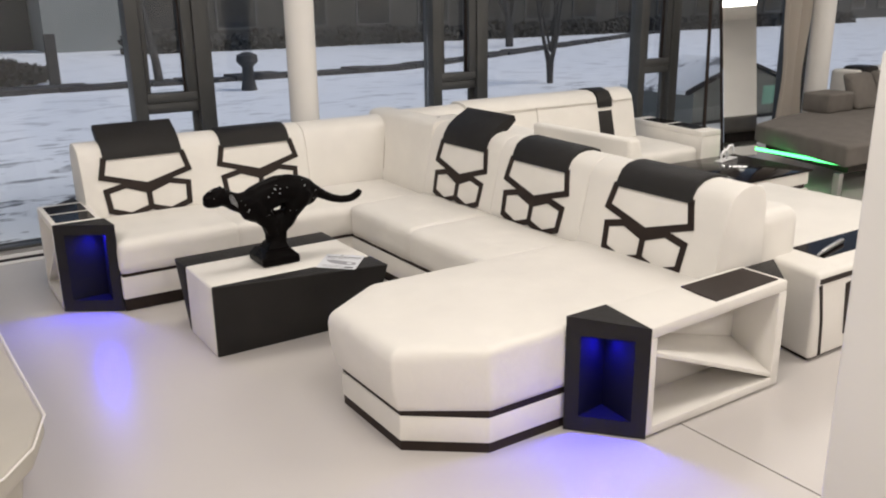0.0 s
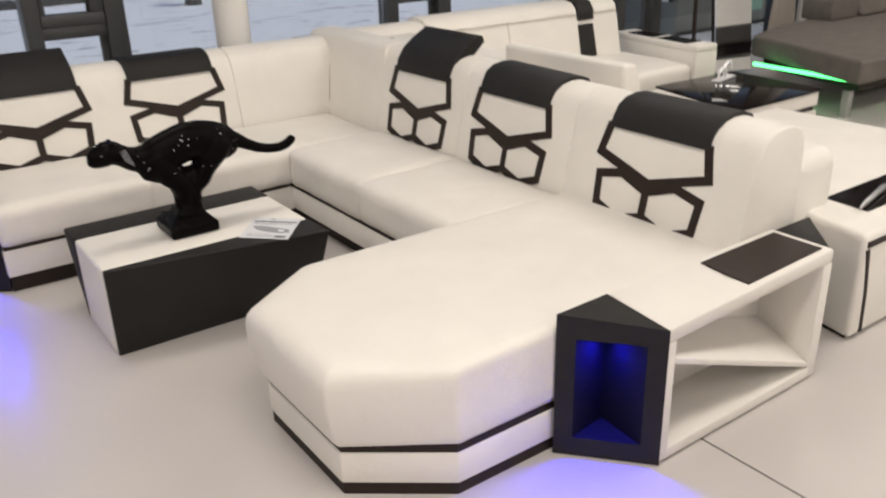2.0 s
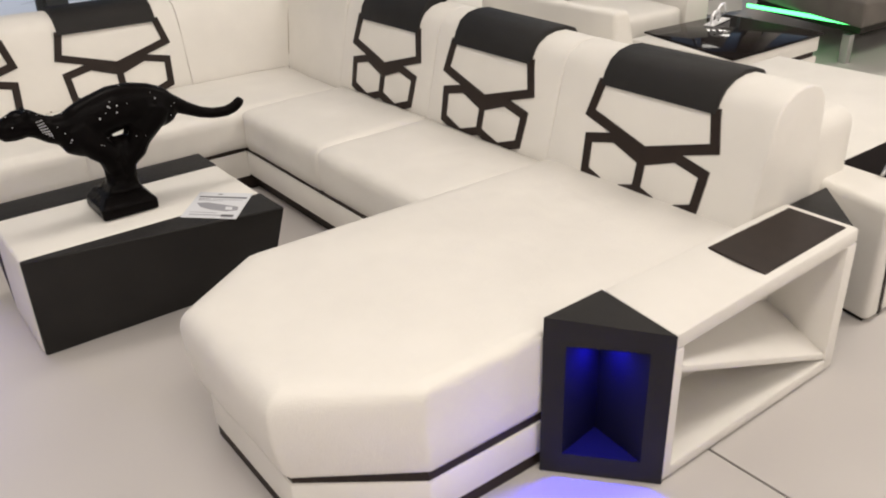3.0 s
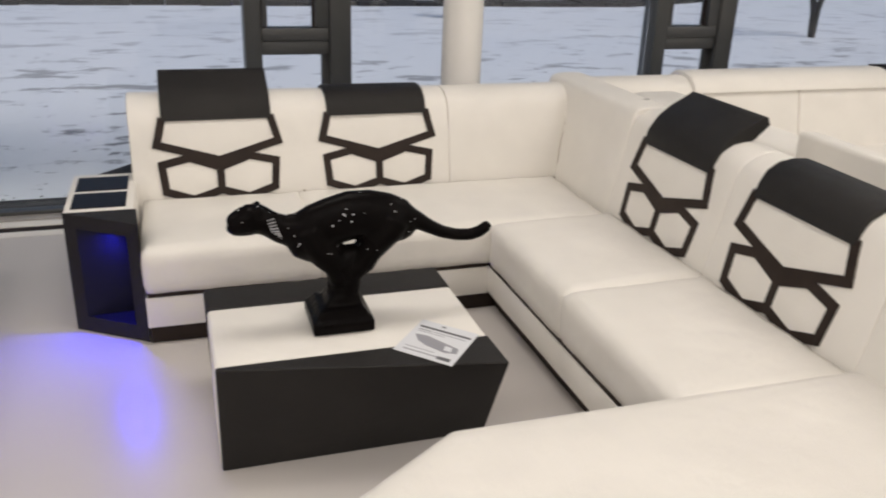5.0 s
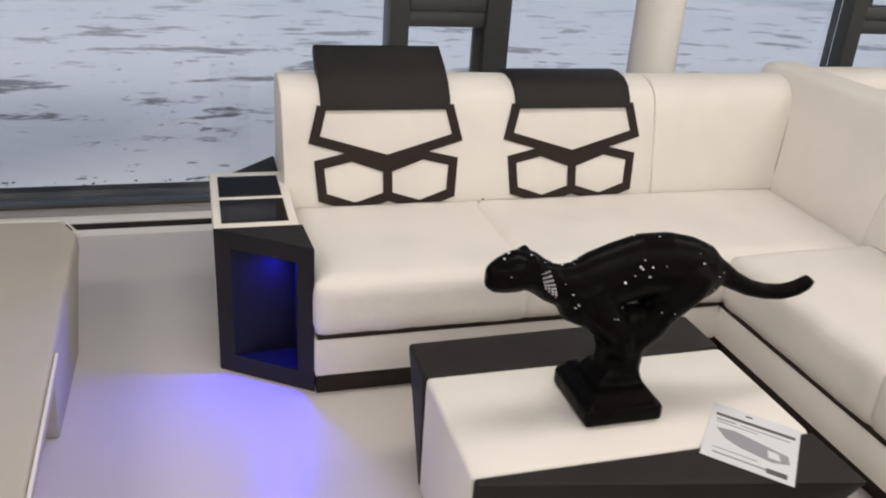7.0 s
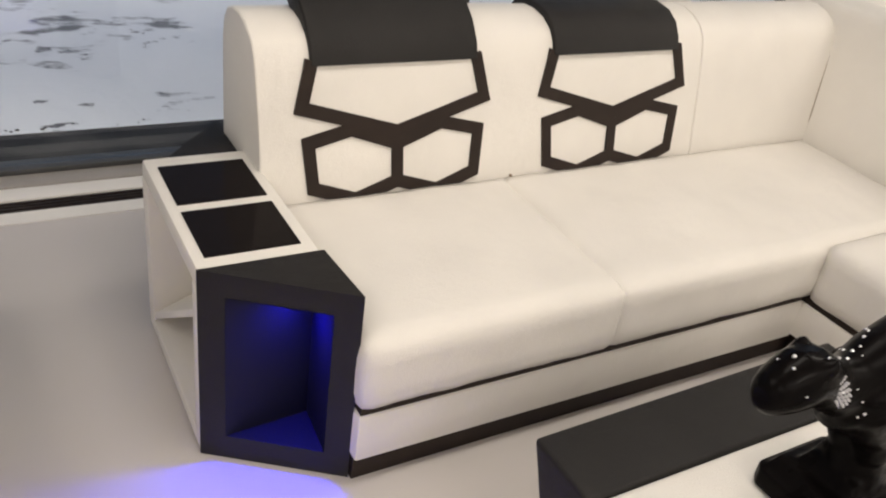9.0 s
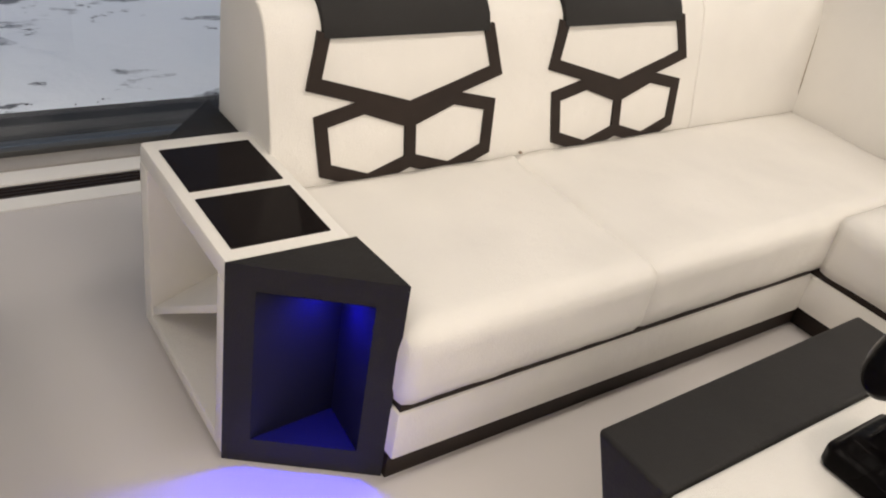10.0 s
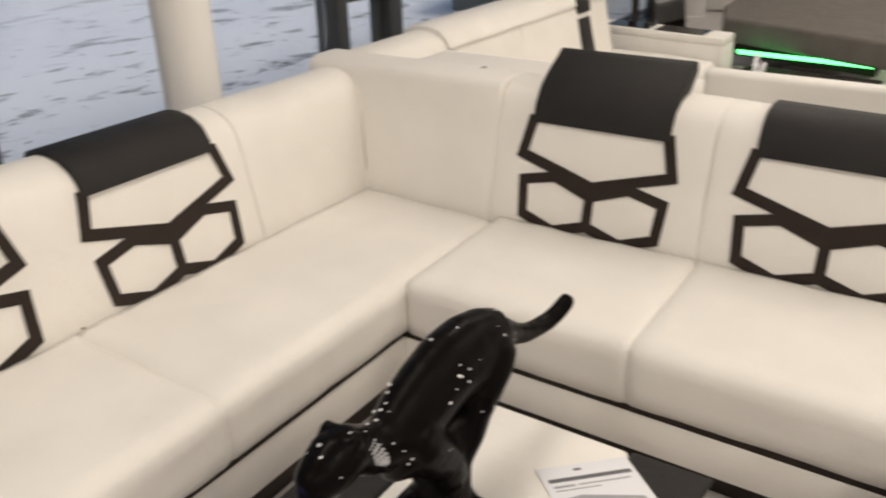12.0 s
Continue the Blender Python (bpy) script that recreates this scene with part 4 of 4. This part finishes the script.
hedge = tagged(new("hedge"), "bare dark hedge along the far side of the snow", "hedge", kind="stuff")
bm = bmesh.new()
for k in range(16000):
    x = rnd.uniform(4, 46)
    z = rnd.uniform(0, 1) ** 1.2 * (0.6 + 0.35 * noise.noise(Vector((x * 0.6, 0, 0))))
    c = Vector((x, 24.5 + rnd.uniform(-0.6, 0.6), z - 0.05))
    d = Vector((rnd.uniform(-1, 1), rnd.uniform(-1, 1), rnd.uniform(-0.3, 1.2))).normalized() * rnd.uniform(0.08, 0.22)
    e = d.cross(Vector((rnd.uniform(-1, 1), 1, rnd.uniform(-1, 1)))).normalized() * rnd.uniform(0.05, 0.1)
    bm.faces.new([bm.verts.new(c + q) for q in (d, e, -d, -e)])
finish("twigs", bm, HEDGE, hedge, smooth=False)


def bare_tree(x, y, h, r, seed):
    t = thing("tree", "small bare tree in the snow", "tree")
    rr = random.Random(seed)
    for dx, dy in ((-0.32, 0.1), (0.1, -0.1), (0.42, 0.15)):
        part("trunk", tube([(x, y, -0.1), (x + dx * 0.12, y + dy * 0.2, h * 0.12), (x + dx * 0.55, y + dy * 0.5, h * 0.3), (x + dx, y + dy, h * 0.55)], [r, r * 0.8, r * 0.6, r * 0.45], 10), BARK, t)
    bm = bmesh.new()

    def grow(p, d, length, rad, depth):
        q = p + d * length
        tube([p, (p + q) / 2 + Vector((rr.uniform(-1, 1), rr.uniform(-1, 1), 0)) * length * 0.06, q], [rad, rad * 0.85, rad * 0.6], 6, bm)
        if depth:
            for _ in range(3):
                nd = (d + Vector((rr.uniform(-1, 1), rr.uniform(-1, 1), rr.uniform(-0.2, 0.6))) * 0.75).normalized()
                grow(q, nd, length * 0.68, rad * 0.6, depth - 1)
    for _ in range(4):
        grow(Vector((x, y, h * rr.uniform(0.1, 0.5))), Vector((rr.uniform(-0.5, 0.5), rr.uniform(-0.5, 0.5), 1)).normalized(), h * 0.3, r * 0.55, 4)
    part("branches", bm, BARK, t)
    return t


bare_tree(8.55, 8.1, 3.0, 0.06, 4)
bare_tree(16.0, 19.0, 5.5, 0.14, 9)
bare_tree(-0.5, 22.0, 5.5, 0.2, 12)

stump = thing("bollard", "dark garden bollard with a wide cap in the snow", "bollard")
part("stem", tube([(3.15, 10.9, -0.1), (3.15, 10.9, 0.0), (3.15, 10.9, 0.15), (3.15, 10.9, 0.4)], [0.17, 0.15, 0.12, 0.11], 14), BARK, stump)
part("cap", tube([(3.15, 10.9, 0.4), (3.15, 10.9, 0.5), (3.15, 10.9, 0.62), (3.15, 10.9, 0.68)], [0.12, 0.215, 0.2, 0.07], 14), BARK, stump)
post = thing("post", "dark wooden post standing in the snow", "post")
part("stake", box(0.12, 0.34, 14.7, 14.9, -0.1, 1.0, 0.02), BARK, post)
# loose dark quads stand in for a dark patch of bare ground
shrub = thing("shrub", "dark low twigs standing in for a bare ground patch in the snow", "shrub")
bm = bmesh.new()
for k in range(5200):
    a, q = rnd.uniform(0, 6.28), rnd.uniform(0, 1) ** 0.5
    c = Vector((-1.6 + 2.2 * q * math.cos(a), 17.5 + 3.4 * q * math.sin(a), rnd.uniform(-0.05, 0.6) * (1.1 - q)))
    d = Vector((rnd.uniform(-1, 1), rnd.uniform(-1, 1), rnd.uniform(-0.2, 0.8))).normalized() * rnd.uniform(0.08, 0.2)
    e = d.cross(Vector((0.3, 0.5, 1))).normalized() * 0.06
    bm.faces.new([bm.verts.new(c + w) for w in (d, e, -d, -e)])
part("twigs", bm, BARK, shrub, smooth=False)


trunk = thing("tree", "slender dark leaning trunk in the snow", "tree")
part("trunk", tube([(2.06, 13.3, -0.1), (2.02, 13.3, 0.45), (1.93, 13.3, 1.0), (1.81, 13.3, 1.7), (1.66, 13.3, 2.6), (1.6, 13.3, 3.4)], [0.1, 0.085, 0.08, 0.075, 0.06, 0.035], 10), BARK, trunk)
part("branches", tube([(1.81, 13.3, 1.7), (2.0, 13.35, 2.3), (2.1, 13.4, 3.0)], [0.04, 0.03, 0.015], 8), BARK, trunk)

# grey gabled outline built as a solid; its depth and snowy roof are added
hut = thing("gabled_form", "low grey gabled form with dark sloping edges close to the window", "hut")
part("wall", box(6.2, 8.25, 2.42, 3.6, -0.1, 0.4), PALE, hut, smooth=False)
bm = bmesh.new()
ga = [(6.2, 0.402), (8.25, 0.402), (7.22, 0.735)]
lo = [bm.verts.new((x, 2.43, z)) for x, z in ga]
hi = [bm.verts.new((x, 3.6, z)) for x, z in ga]
bm.faces.new(lo)
bm.faces.new(hi[::-1])
for k in range(3):
    bm.faces.new((lo[k], lo[(k + 1) % 3], hi[(k + 1) % 3], hi[k]))
part("gable", bm, PALE, hut, smooth=False)


def roof_slope(x0, x1, y0, y1, lift, thick):
    """One slope of the gabled form's roof, from its low edge at x0 up to the ridge at x1."""
    return hexa([(x, y, z + d) for d in (lift, lift + thick) for x, y, z in ((x0, y0, 0.365), (x1, y0, 0.74), (x1, y1, 0.74), (x0, y1, 0.365))])


for x0 in (6.05, 8.4):
    part("roof_edge", roof_slope(x0, 7.22, 2.38, 2.44, 0.0, 0.05), BARK, hut, "dark sloping roof edge", smooth=False)
    part("roof", roof_slope(x0, 7.22, 2.442, 3.65, 0.0, 0.055), SNOW, hut, "snow covered roof slope", smooth=False)
part("window", box(7.68, 7.94, 2.408, 2.419, 0.12, 0.38), PANEL_GREEN, hut, "pale green panel", smooth=False)
part("plinth", box(6.18, 8.27, 2.4, 2.419, -0.1, -0.02), BARK, hut, smooth=False)
